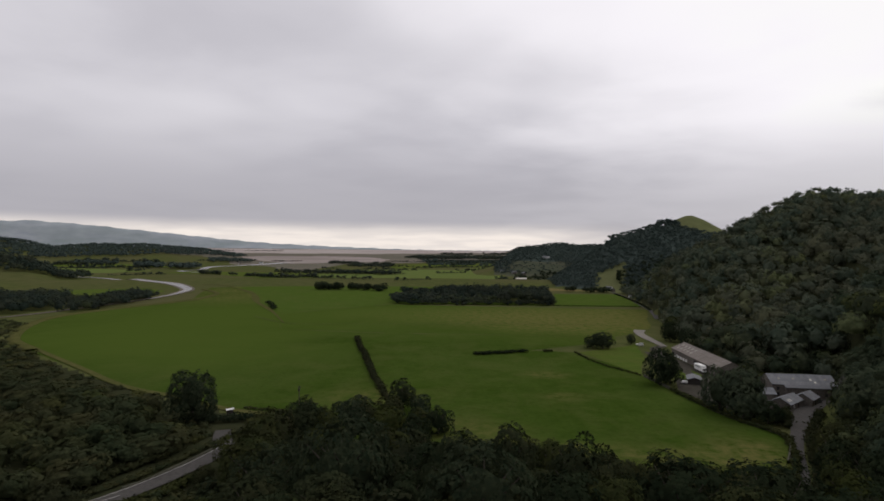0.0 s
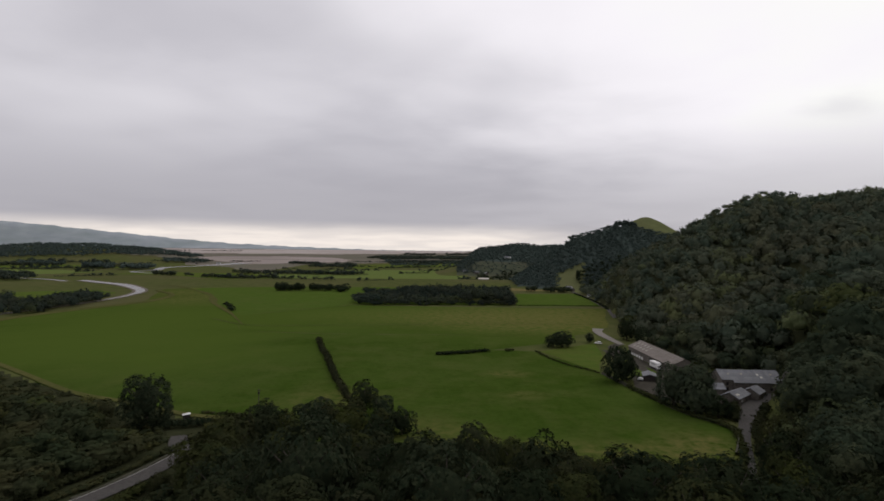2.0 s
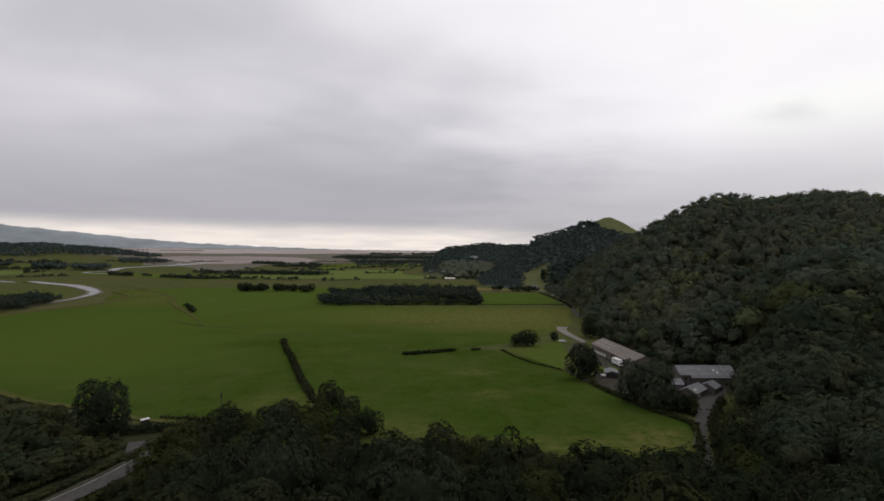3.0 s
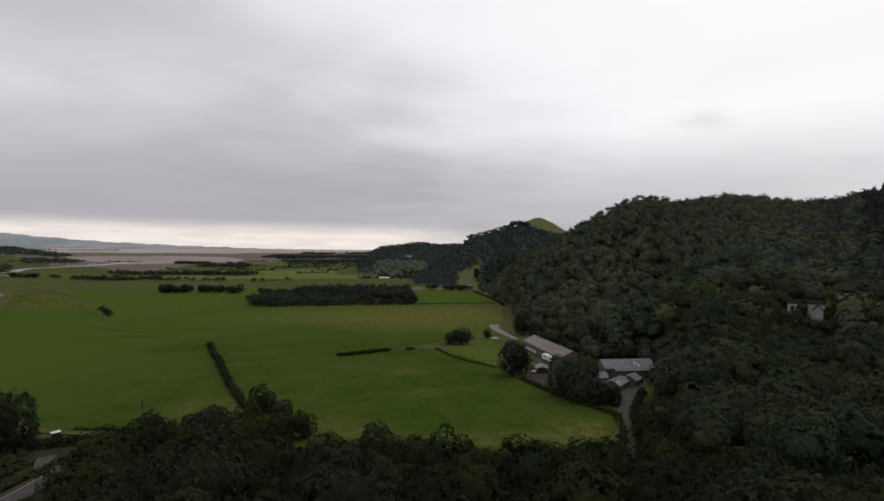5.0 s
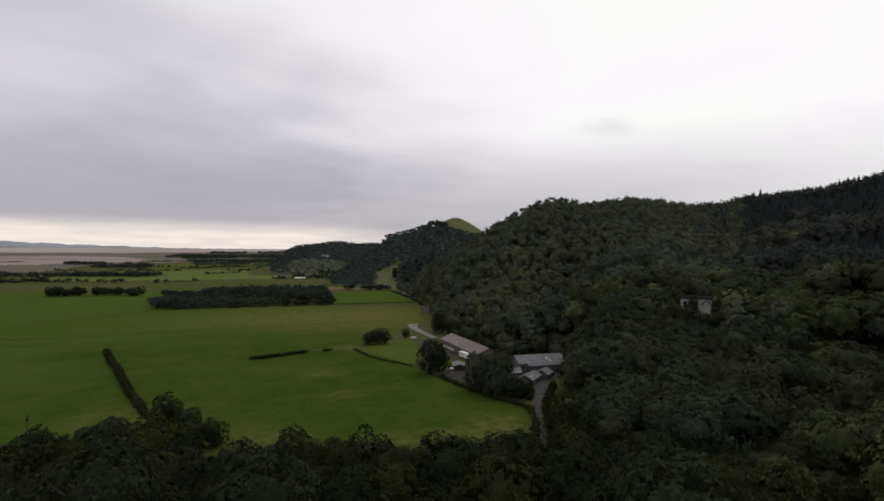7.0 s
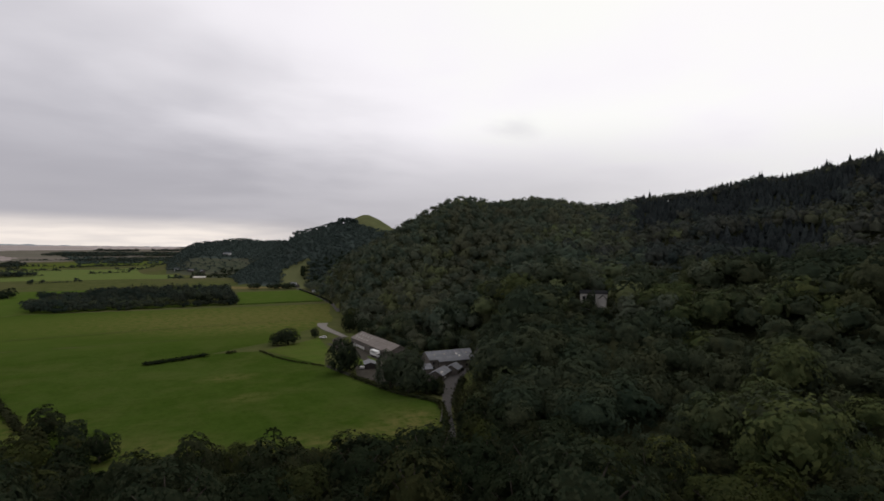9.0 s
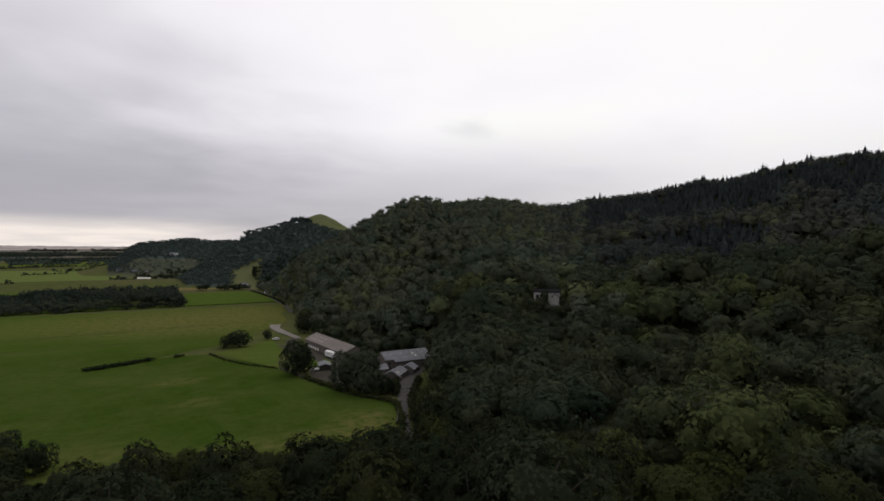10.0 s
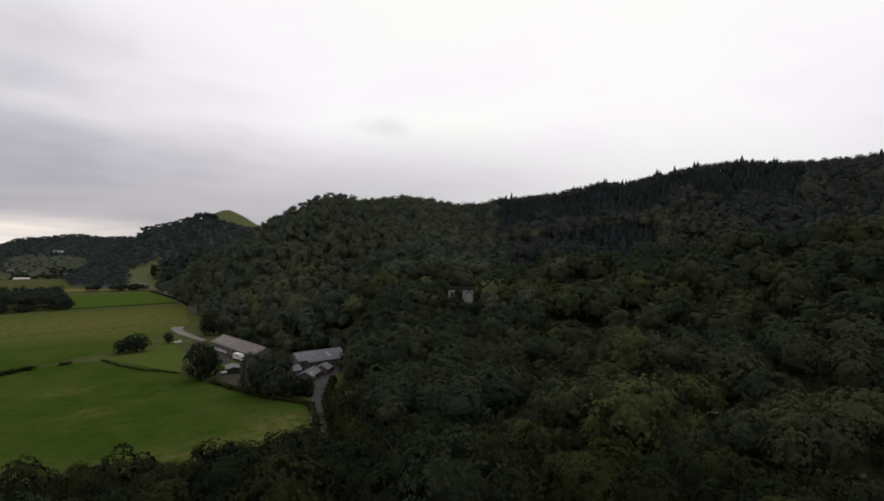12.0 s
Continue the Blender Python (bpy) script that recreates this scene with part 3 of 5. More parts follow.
sheet("field_slope", [(168, 1030), (196, 1000), (226, 1012), (236, 1060), (262, 1100), (238, 1128), (222, 1118), (196, 1150), (186, 1090)], 0.08, "slope", "rough olive pasture under the wooded headland", "field")
sheet("field_across", [(-1000, 1120), (-760, 1080), (-690, 1110), (-660, 1230), (-880, 1330), (-1150, 1300)], 0.09, "bright", "green pasture beyond the river woods", "field")
sheet("field_far_left", [(-1400, 1560), (-950, 1400), (-700, 1450), (-760, 1560), (-1300, 1800)], 0.09, "olive", "far olive pasture beyond the river", "field")
sheet("paddock", [(75, 291), (90, 240), (104, 272), (116, 318), (102, 308)], 0.09, "olive", "bright green grazed paddock", "field")
sheet("field_left", [(-720, 745), (-610, 742), (-480, 800), (-345, 670), (-322, 575), (-360, 560), (-560, 668)], 0.06, "olive", "olive-green pasture across the river", "field")

# river, its mud and its bank
RIVER = [(-690, 968), (-600, 935), (-470, 835), (-395, 785), (-334, 705), (-312, 625), (-310, 556), (-318, 480), (-330, 420), (-360, 350)]
strip("river_mud", RIVER, [8, 12, 15, 21, 25, 18, 11, 8, 7, 6], 0.30, "mud", "brown mud banks of a tidal river", "mud")
strip("river", RIVER, [4, 7, 8, 12, 15, 11, 3, 1.4, 1.2, 1.2], 0.34, "water", "pale grey tidal river winding through pasture", "river")
RIVER_FAR = [(-520, 1170), (-600, 1230), (-600, 1340), (-650, 1520), (-615, 1720), (-590, 2050)]
strip("river_reach", RIVER_FAR, [8, 18, 24, 30, 45, 70], 0.38, "water", "pale far reach of the tidal river", "river")
strip("flood_bank", [(-310, 700), (-268, 640), (-258, 568), (-266, 533), (-286, 474), (-297, 421), (-286, 374), (-252, 316), (-214, 280)], [7, 7, 7], 0.0, "verge",
      "low grassy flood bank beside the river", "bank", height=1.0)

# roads
LEFT_ROAD = [(-110, 80), (-82, 104), (-70, 118), (-62, 134), (-56, 152), (-46, 168)]
strip("road", LEFT_ROAD, [5.4], 0.30, "road", "grey asphalt country road with a white line", "road", step=3)
strip("road_line", LEFT_ROAD, [0.16], 0.32, "line", "worn white road edge line", "road marking", offset=-2.4, step=3)
strip("road_dash", [(-76, 110.8), (-70.2, 117.8)], [0.2], 0.325, "line", "worn white centre line", "road marking", step=3)
strip("side_road", [(-60, 149.5), (-63, 155), (-65, 161)], [5.5, 5, 4.5], 0.31, "road", "grey mouth of a side road under a dark tree", "road", step=2)
strip("road_kerb", [(-72, 121.5), (-68.6, 127), (-66.6, 132.5), (-63.4, 141.5), (-62, 146)], [0.5], 0.1, "wallstone", "low pale stone kerb along the country road", "kerb", height=0.35, step=2)
RIGHT_ROAD = [(72, 98), (82, 120), (90.5, 134), (97.4, 146), (104.5, 157), (111.5, 166.5), (119, 176), (128, 187), (138, 197), (150, 206), (165, 211)]
strip("lane", RIGHT_ROAD, [3.4, 3.4, 3.4, 3.4, 3.4, 3.8, 6.4, 7.2, 6.6, 6, 5], 0.32, "road", "grey asphalt lane past a farmyard", "road", step=3)
strip("farm_track", [(140, 377), (135, 366), (132, 350), (131, 330), (130, 312)], [8, 6, 6, 5, 4], 0.37, "track", "pale concrete farm track", "road", step=4)
# The track goes on in the dark yard colour, a painted yard shadow.
strip("yard_track", [(130, 314), (120, 300), (116, 262), (112, 235), (116, 212), (122, 196)], [5, 6, 6, 5, 4, 4, 4], 0.36, "yard",
      "farm track past the barn, darkened for the yard shadow", "road", step=4)
strip("valley_road", [(231, 722), (226, 680), (221, 632), (208, 560), (196, 500), (178, 440)], [5], 0.36, "road", "grey lane along the foot of the woods", "road")


# far shore
def far_hills():
    az = np.radians(np.arange(-75, 12, 0.25))
    el = curve(np.degrees(az), [(-75, 2.3), (-50, 2.1), (-39.5, 2.05), (-37.3, 2.15), (-33.3, 1.9), (-27, 1.32), (-22, 0.83), (-17.7, 0.5), (-11, 0.22), (-5, 0.05), (4, -0.13), (12, -0.3)])
    wav = 0.03 * np.sin(np.degrees(az) * 2.3) + 0.02 * np.sin(np.degrees(az) * 5.1 + 1)
    rows = []
    for d, f in ((4560, 0.0), (4620, 0.35), (4680, 0.75), (4740, 1.0), (4900, 0.7)):
        top = EYE + 4740 * np.tan(np.radians(el + wav))
        z = 51 + np.maximum(top - 51, 2) * f + 14 * np.sin(np.degrees(az) * 3.1 + d) * f * (1 - f)
        rows.append(np.stack([d * np.sin(az), d * np.cos(az), z], -1))
    v = np.stack(rows).reshape(-1, 3)
    n = len(az)
    i, j = np.meshgrid(np.arange(4), np.arange(n - 1), indexing="ij")
    q = np.stack([i * n + j, i * n + j + 1, (i + 1) * n + j + 1, (i + 1) * n + j], -1).reshape(-1, 4)
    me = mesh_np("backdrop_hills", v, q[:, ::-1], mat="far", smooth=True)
    tagged(new("backdrop_hills", me), "far moorland hills across the estuary, tinted blue-grey for haze", "hill", kind="structure")


far_hills()


# ---- trees ----
def crown_arrays(rng, leaves, size, lobes=12, tufts=70, core=2, squash=0.85, ruffle=0.14, reach_out=(0.44, 0.66), cut=-0.5, heart=(0.66, 0.78), puff=(0.09, 0.17)):
    """A crown of unit radius: limbs spread over a dome, leaf tufts on each limb, leaf clumps on each tuft, and a heart that closes it; cut: how far down it goes."""
    def ball(n, low):
        d = rng.normal(size=(n * 3 + 20, 3))
        d /= np.linalg.norm(d, axis=1)[:, None]
        return d[d[:, 2] > low][:n]

    k = np.arange(lobes)
    h = 1 - 1.35 * (k + 0.5) / lobes
    turn = k * 2.39996 + rng.uniform(0, 6.28)
    ring = np.sqrt(np.maximum(0, 1 - h * h))
    c = np.stack([ring * np.cos(turn), ring * np.sin(turn), h], 1) + rng.normal(size=(lobes, 3)) * 0.16
    c *= rng.uniform(*reach_out, (lobes, 1))
    rad = rng.uniform(0.24, 0.42, lobes)
    c[-1], rad[-1] = (0.03, -0.02, -0.06), 0.6
    d = ball(tufts * 6, cut)
    limb = rng.choice(lobes, len(d), p=rad ** 2 / (rad ** 2).sum())
    tc = c[limb] + d * rad[limb][:, None] * rng.uniform(0.88, 1.0, (len(d), 1))
    deep = np.zeros(len(d), bool)
    for i in range(lobes):
        deep |= np.linalg.norm(tc - c[i], axis=1) < rad[i] * 0.86
    tc, td = tc[~deep][:tufts], d[~deep][:tufts]
    tr = rng.uniform(*puff, len(tc))
    which = rng.choice(len(tc), leaves, p=tr ** 2 / (tr ** 2).sum())
    out = rng.normal(size=(leaves, 3)) * 0.75 + td[which] * 0.8 + np.array([0, 0, 0.35])
    out /= np.linalg.norm(out, axis=1)[:, None]
    p = tc[which] + out * tr[which][:, None] * rng.uniform(0.7, 1.05, (leaves, 1))
    nor = 0.25 * out + 0.4 * td[which] + 1.1 * p / np.linalg.norm(p, axis=1)[:, None] + rng.normal(size=(leaves, 3)) * ruffle
    nor /= np.linalg.norm(nor, axis=1)[:, None]
    t = np.cross(nor, rng.normal(size=(leaves, 3)))
    t /= np.linalg.norm(t, axis=1)[:, None]
    b = np.cross(nor, t)
    s = size * rng.uniform(0.5, 1.2, (leaves, 1))
    v = np.stack([p - t * s * 1.25, p + (t * 0.9 - b + nor * 0.2) * s, p + (t * 0.9 + b + nor * 0.2) * s], 1).reshape(-1, 3)
    q = np.arange(3 * leaves).reshape(-1, 3)[:, [0, 1, 2, 2]]
    bm = bmesh.new()
    bmesh.ops.create_icosphere(bm, subdivisions=core, radius=1.0)
    bmesh.ops.delete(bm, geom=[x for x in bm.verts if x.co.z < cut - 0.1], context="VERTS")
    bm.verts.index_update()
    cv = np.array([x.co[:] for x in bm.verts])
    ct = np.array([[x.index for x in f.verts] for f in bm.faces])
    bm.free()
    reach = np.full(len(cv), 0.5)
    for i in range(lobes):
        along = cv @ c[i]
        off = rad[i] ** 2 - ((c[i] ** 2).sum() - along ** 2)
        reach = np.maximum(reach, np.where(off > 0, along + np.sqrt(np.maximum(off, 0)), 0))
    cv = cv * (reach * rng.uniform(*heart, len(cv)))[:, None]
    q = np.concatenate([q, np.stack([ct[:, 0], ct[:, 1], ct[:, 2], ct[:, 2]], 1) + len(v)])
    v = np.concatenate([v, cv])
    v[:, 2] *= squash
    return v, q


def split_faces(q):
    tri = q[:, 2] == q[:, 3]
    return q[~tri], q[tri][:, :3]


def conifer_arrays(rng, leaves, size):
    """A spruce crown of unit height and about a fifth of that in radius."""
    h = rng.uniform(0, 1, leaves) ** 1.3
    a = rng.uniform(0, 2 * np.pi, leaves)
    r = 0.24 * (1 - h) ** 0.85 * (0.75 + 0.25 * np.sin(h * 60)) + 0.01
    p = np.stack([r * np.cos(a), r * np.sin(a), h], 1)
    out = np.stack([np.cos(a), np.sin(a), np.full(leaves, -0.5)], 1)
    side = np.stack([-np.sin(a), np.cos(a), np.zeros(leaves)], 1)
    s = size * (1.25 - h)[:, None]
    v = np.stack([p - out * s, p + side * s * 0.5, p + out * s * 0.9, p - side * s * 0.5], 1).reshape(-1, 3)
    q = np.arange(4 * leaves).reshape(-1, 4)
    k = 8
    ang = np.arange(k) * 2 * np.pi / k
    ring = np.stack([0.18 * np.cos(ang), 0.18 * np.sin(ang), np.full(k, 0.02)], 1)
    cone = np.concatenate([ring, [[0, 0, 0.96]]])
    ct = np.array([[i, (i + 1) % k, k, k] for i in range(k)]) + len(v)
    return np.concatenate([v, cone]), np.concatenate([q, ct])


# lighter, yellower stands in the wood: place and spread
GROVES = ((212, 132, 26), (240, 112, 22), (162, 29, 13), (118, 58, 10))


def many(variants, places, rng):
    """Joined arrays: a variant at each place (x, y, z, radius across, radius up)."""
    V, Q, T, base = [], [], [], 0
    for x, y, z, ra, ru in places:
        v, q = variants[rng.integers(len(variants))]
        a = rng.uniform(0, 2 * np.pi)
        c, s = np.cos(a), np.sin(a)
        v = v * (rng.uniform(0.82, 1.25), rng.uniform(0.82, 1.1), 1)
        w = np.stack([(v[:, 0] * c - v[:, 1] * s) * ra + x, (v[:, 0] * s + v[:, 1] * c) * ra + y, v[:, 2] * ru + z], 1)
        V.append(w)
        Q.append(q + base)
        patch = 0.5 + 0.25 * math.sin(x * 0.041 + 1.7 * math.sin(y * 0.029)) + 0.25 * math.sin(y * 0.047 + 2.0 * math.sin(x * 0.023))
        grove = sum(0.27 * math.exp(-((x - gx) ** 2 + (y - gy) ** 2) / (2 * gs * gs)) for gx, gy, gs in GROVES)
        T.append(np.full(len(v), min(1.0, 0.62 * rng.uniform() + 0.36 * patch + grove)))
        base += len(v)
    return np.concatenate(V), np.concatenate(Q), np.concatenate(T)


def stand(name, variants, places, mat, label, category, seed, kind="stuff"):
    v, q, t = many(variants, places, np.random.default_rng(seed))
    qs, ts = split_faces(q)
    return tagged(new(name, mesh_np(name, v, qs, ts, mat, smooth=True, tint=t)), label, category, kind=kind)


_r = np.random.default_rng(5)
NEAR_CROWNS = [crown_arrays(_r, 1500, 0.048, lobes=15, tufts=240, core=2, heart=(0.52, 0.68)) for _ in range(6)]
MID_CROWNS = [crown_arrays(_r, 640, 0.070, lobes=14, tufts=110, core=2) for _ in range(8)]
FAR_CROWNS = [crown_arrays(_r, 170, 0.115, lobes=12, tufts=55, core=1) for _ in range(6)]
TINY_CROWNS = [crown_arrays(_r, 32, 0.24, lobes=8, tufts=20, core=1) for _ in range(5)]
DOT_CROWNS = [crown_arrays(_r, 90, 0.15, lobes=9, tufts=30, core=1) for _ in range(6)]
SPRUCES = [conifer_arrays(_r, 46, 0.10) for _ in range(4)]


def inside(poly, x, y):
    hit = False
    for i in range(len(poly)):
        (x1, y1), (x2, y2) = poly[i], poly[i - 1]
        if (y1 > y) != (y2 > y) and x < (x2 - x1) * (y - y1) / (y2 - y1) + x1:
            hit = not hit
    return hit


def scatter(poly, spacing, rng):
    """Places about `spacing` apart inside an outline."""
    xs, ys = [p[0] for p in poly], [p[1] for p in poly]
    out, row = [], 0
    y = min(ys)
    while y < max(ys):
        x = min(xs) + (row % 2) * spacing / 2
        while x < max(xs):
            px, py = x + rng.uniform(-0.4, 0.4) * spacing, y + rng.uniform(-0.4, 0.4) * spacing
            if inside(poly, px, py):
                out.append((px, py))
            x += spacing
        y += spacing * 0.87
        row += 1
    return out


LANE_X = [(380, 100), (440, 178), (500, 196), (560, 208), (632, 221), (720, 231)]


def over_yard(x, y, k, top):
    """Whether a crown would stand in the open gap over the lane in front of the farm."""
    r, a = math.hypot(x, y), math.degrees(math.atan2(x, y))
    return 120 < r < 268 and 33.3 - math.degrees(k / r) < a < 35.4 + math.degrees(k / r) and top > 54 * (1 - r / 232)


# the wood on the long hill: every place between foot and crest
def hill_wood():
    rng = np.random.default_rng(11)
    near, mid, mid_hill, far, shade, under = [], [], [], [], [], []
    d = 136.0
    spruce = []
    while d < 760:
        step = 10.6 if d < 250 else 8.6 if d < 330 else 7.6
        az = 18.8
        while az < 96:
            a = az + rng.uniform(-0.4, 0.4) * math.degrees(step / d)
            r = d + rng.uniform(-0.4, 0.4) * step
            x, y = r * math.sin(radians(a)), r * math.cos(radians(a))
            az += math.degrees(step / d)
            foot, crest = curve(a, MAIN_FOOT), curve(a, MAIN_CREST)
            if r < foot + 6 or r > crest + 40 or x < curve(y, LANE_X) + 5 or math.hypot(x - 208, y - 181) < 11:
                continue
            k = (rng.uniform(6.4, 9.2) if rng.uniform() < 0.65 else rng.uniform(4.0, 6.0)) if r < 270 else (rng.uniform(5.6, 8.4) if rng.uniform() < 0.65 else rng.uniform(3.8, 5.6)) if r < 330 else rng.uniform(5.4, 7.6) if rng.uniform() < 0.45 else rng.uniform(3.8, 5.6)
            if any(math.hypot(x - px, y - py) < k * 1.15 + 3.5 for px, py in ((109, 165), (114, 172), (119, 180), (125, 187), (131, 193), (138, 199), (146, 203), (154, 207), (163, 210))):
                continue
            if abs(a - 48.6) < 2.4 and 254 < r < 274 or over_yard(x, y, k, 13):
                continue
            if abs(a - 48.6) < 3.3 and 200 < r < 274:
                k = 2.6 if abs(a - 48.6) < 2.2 else 3.6
            g = ground_height(x, y)
            wav = 14 * math.sin(a * 0.9) + 9 * math.sin(a * 2.3 + 1)
            if (52.6 < a < 65.5 and r > 448 + wav) or (65.5 <= a < 81 and r > 432 + wav) or ((a - 64.5) / 5.5) ** 2 + ((r - 380) / 34) ** 2 < 1 + 0.02 * wav or (a >= 81 and r > 470 and rng.uniform() < 0.25):
                for _ in range(2 if r < crest - 25 else int(rng.uniform() < 0.42)):
                    t = (rng.uniform(6.5, 9.5) if r > 430 else rng.uniform(8.0, 11.0)) + rng.uniform(0.5, 4.0) * (r > crest - 25) + rng.uniform(1.5, 3.5) * (rng.uniform() < 0.12)
                    sx, sy = x + rng.uniform(-3, 3), y + rng.uniform(-3, 3)
                    spruce.append((sx, sy, ground_height(sx, sy) - 0.5, t * (1.6 if r < crest - 25 else 1.3), t))
                if r < crest - 25:
                    continue
            if 33.5 < a < 52 and r > crest - 15 and rng.uniform() < 0.6:
                continue
            if r > crest - 26:
                k = rng.uniform(2.8, 4.0) + 0.9 * (a > 42)
                (shade if a > 51 else far).append((x, y, g + 2.6 + 1.6 * (a > 42), k, k * 1.05))
                (shade if a > 51 else far).append((x + rng.uniform(-4, 4), y + rng.uniform(-4, 4), g + 2.2, 2.8, 2.8))
                continue
            swell = math.sin(x * 0.085 + 1.4 * math.sin(y * 0.05)) * math.cos(y * 0.075 + 1.2 * math.sin(x * 0.04))
            if abs(a - 48.6) > 4:
                k *= 1 + 0.22 * swell
                g += (4.5 if r < 330 else 3.0) * max(swell, -0.3) * (r < crest - 60)
            place = (x, y, g + (k * rng.uniform(0.7, 1.2) if r < 330 else rng.uniform(3.0, 5.0)), k, k * (rng.uniform(0.95, 1.25) if r < 330 else rng.uniform(1.0, 1.3)))
            if r < 345 and rng.uniform() < 0.95 and abs(a - 48.6) > 3.5:
                b = rng.uniform(3.0, 4.8)
                under.append((x + rng.uniform(3, 6), y - rng.uniform(3, 6), ground_height(x, y) + b * 0.9, b, b * 1.2))
            # Farther crowns go by distance to stands whose leaf colour holds painted haze.
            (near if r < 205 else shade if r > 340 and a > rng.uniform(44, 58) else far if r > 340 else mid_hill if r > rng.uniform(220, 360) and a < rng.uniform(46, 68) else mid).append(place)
        d += step * 0.9
    # bushes round the white house
    for a, r, up, k in ((47.2, 262, 5.4, 3.2), (47.9, 262, 4.8, 3.0), (48.4, 262, 5.0, 2.8), (48.0, 262, 1.8, 2.6), (47.3, 262, 1.8, 2.6), (49.1, 261, 3.6, 2.6), (49.75, 260, 3.4, 2.8), (50.3, 260, 3.6, 2.8), (49.5, 260, 1.2, 2.6), (46.6, 272, 5.0, 3.6), (50.7, 271, 4.6, 3.4), (46.8, 262, 3.6, 3.2),
                        (50.5, 262, 1.4, 3.0), (47.6, 258, 0.8, 2.8), (48.6, 257, 0.6, 2.8), (49.5, 256, 0.2, 2.8), (48.0, 251, 0.6, 3.0), (49.0, 250, 0.6, 3.0), (50.0, 250, 0.6, 3.0), (47.0, 251, 1.0, 3.2)):
        x, y = polar(a, r)
        mid.append((x, y, ground_height(x, y) + up, k, k * 1.2))
    for i in range(22):
        x, y = polar(46.6 + 0.19 * i, 228 + (i * 7) % 22)
        k = rng.uniform(2.6, 3.6)
        mid.append((x, y, ground_height(x, y) + k * 0.6, k, k))
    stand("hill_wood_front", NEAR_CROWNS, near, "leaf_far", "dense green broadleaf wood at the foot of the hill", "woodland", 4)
    stand("hill_wood_middle", MID_CROWNS, mid_hill, "leaf_hill_haze", "dense green broadleaf wood half way up the hill", "woodland", 5)
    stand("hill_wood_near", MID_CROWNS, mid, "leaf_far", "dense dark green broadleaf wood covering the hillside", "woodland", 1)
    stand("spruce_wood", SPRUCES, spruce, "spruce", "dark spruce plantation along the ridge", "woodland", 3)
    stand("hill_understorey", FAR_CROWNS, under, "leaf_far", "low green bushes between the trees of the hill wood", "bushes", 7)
    stand("hill_wood_upper", FAR_CROWNS, shade, "leaf_upper_haze", "dark green wood below the spruces on the ridge", "woodland", 6)
    stand("hill_wood_far", FAR_CROWNS, far, "leaf_hill_haze", "dense dark green broadleaf wood up to the ridge", "woodland", 2)


hill_wood()


# ---- more woods and rows of trees ----
def crowns(points, rng, ra, ru, lift):
    """Crown places over ground points: radius, height factor and height of the middle as ranges."""
    out = []
    for x, y in points:
        k = rng.uniform(*ra)
        out.append((x, y, ground_height(x, y) + rng.uniform(*lift), k, k * rng.uniform(*ru)))
    return out


def far_hill_woods():
    rng = np.random.default_rng(21)
    knob, cape = [], []
    for r in np.arange(700, 1000, 5.8):
        for a in np.arange(11.5, 30, math.degrees(5.8 / r)):
            b, d = a + rng.uniform(-0.3, 0.3), r + rng.uniform(-4, 4)
            x, y = d * math.sin(radians(b)), d * math.cos(radians(b))
            g = ground_height(x, y)
            if g < 2 or (16.4 < b < 18.7 and d < 862):
                continue
            k = rng.uniform(2.8, 4.6)
            knob.append((x, y, g + rng.uniform(2, 4), k, k * 0.8))
    for r in np.arange(1190, 1530, 5.8):
        for a in np.arange(5.8, 17.8, math.degrees(5.8 / r)):
            b, d = a + rng.uniform(-0.3, 0.3), r + rng.uniform(-5, 5)
            x, y = d * math.sin(radians(b)), d * math.cos(radians(b))
            g = ground_height(x, y)
            open_slope = g < 34 and math.sin(x * 0.021) * math.cos(y * 0.017 + 1) > 0.22
            if g < 4 or (open_slope and rng.uniform() < 0.72):
                continue
            k = rng.uniform(1.6, 3.4) if open_slope else rng.uniform(2.6, 4.2)
            cape.append((x, y, g + rng.uniform(1.5, 3.5) * (0.4 if open_slope else 1), k, k * 0.8))
    for _ in range(26):
        x, y = polar(rng.uniform(22.0, 24.6), rng.uniform(1030, 1062))
        k = rng.uniform(3, 5)
        knob.append((x, y, ground_height(x, y) + 2, k, k * 0.8))
    for _ in range(40):
        x, y = polar(rng.uniform(21.6, 23.9), rng.uniform(975, 1000))
        k = rng.uniform(3.5, 5)
        knob.append((x, y, ground_height(x, y) + 6.5, k, k * 1.3))
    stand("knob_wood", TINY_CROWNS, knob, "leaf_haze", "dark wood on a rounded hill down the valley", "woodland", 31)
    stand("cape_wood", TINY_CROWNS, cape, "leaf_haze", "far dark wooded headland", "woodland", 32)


far_hill_woods()


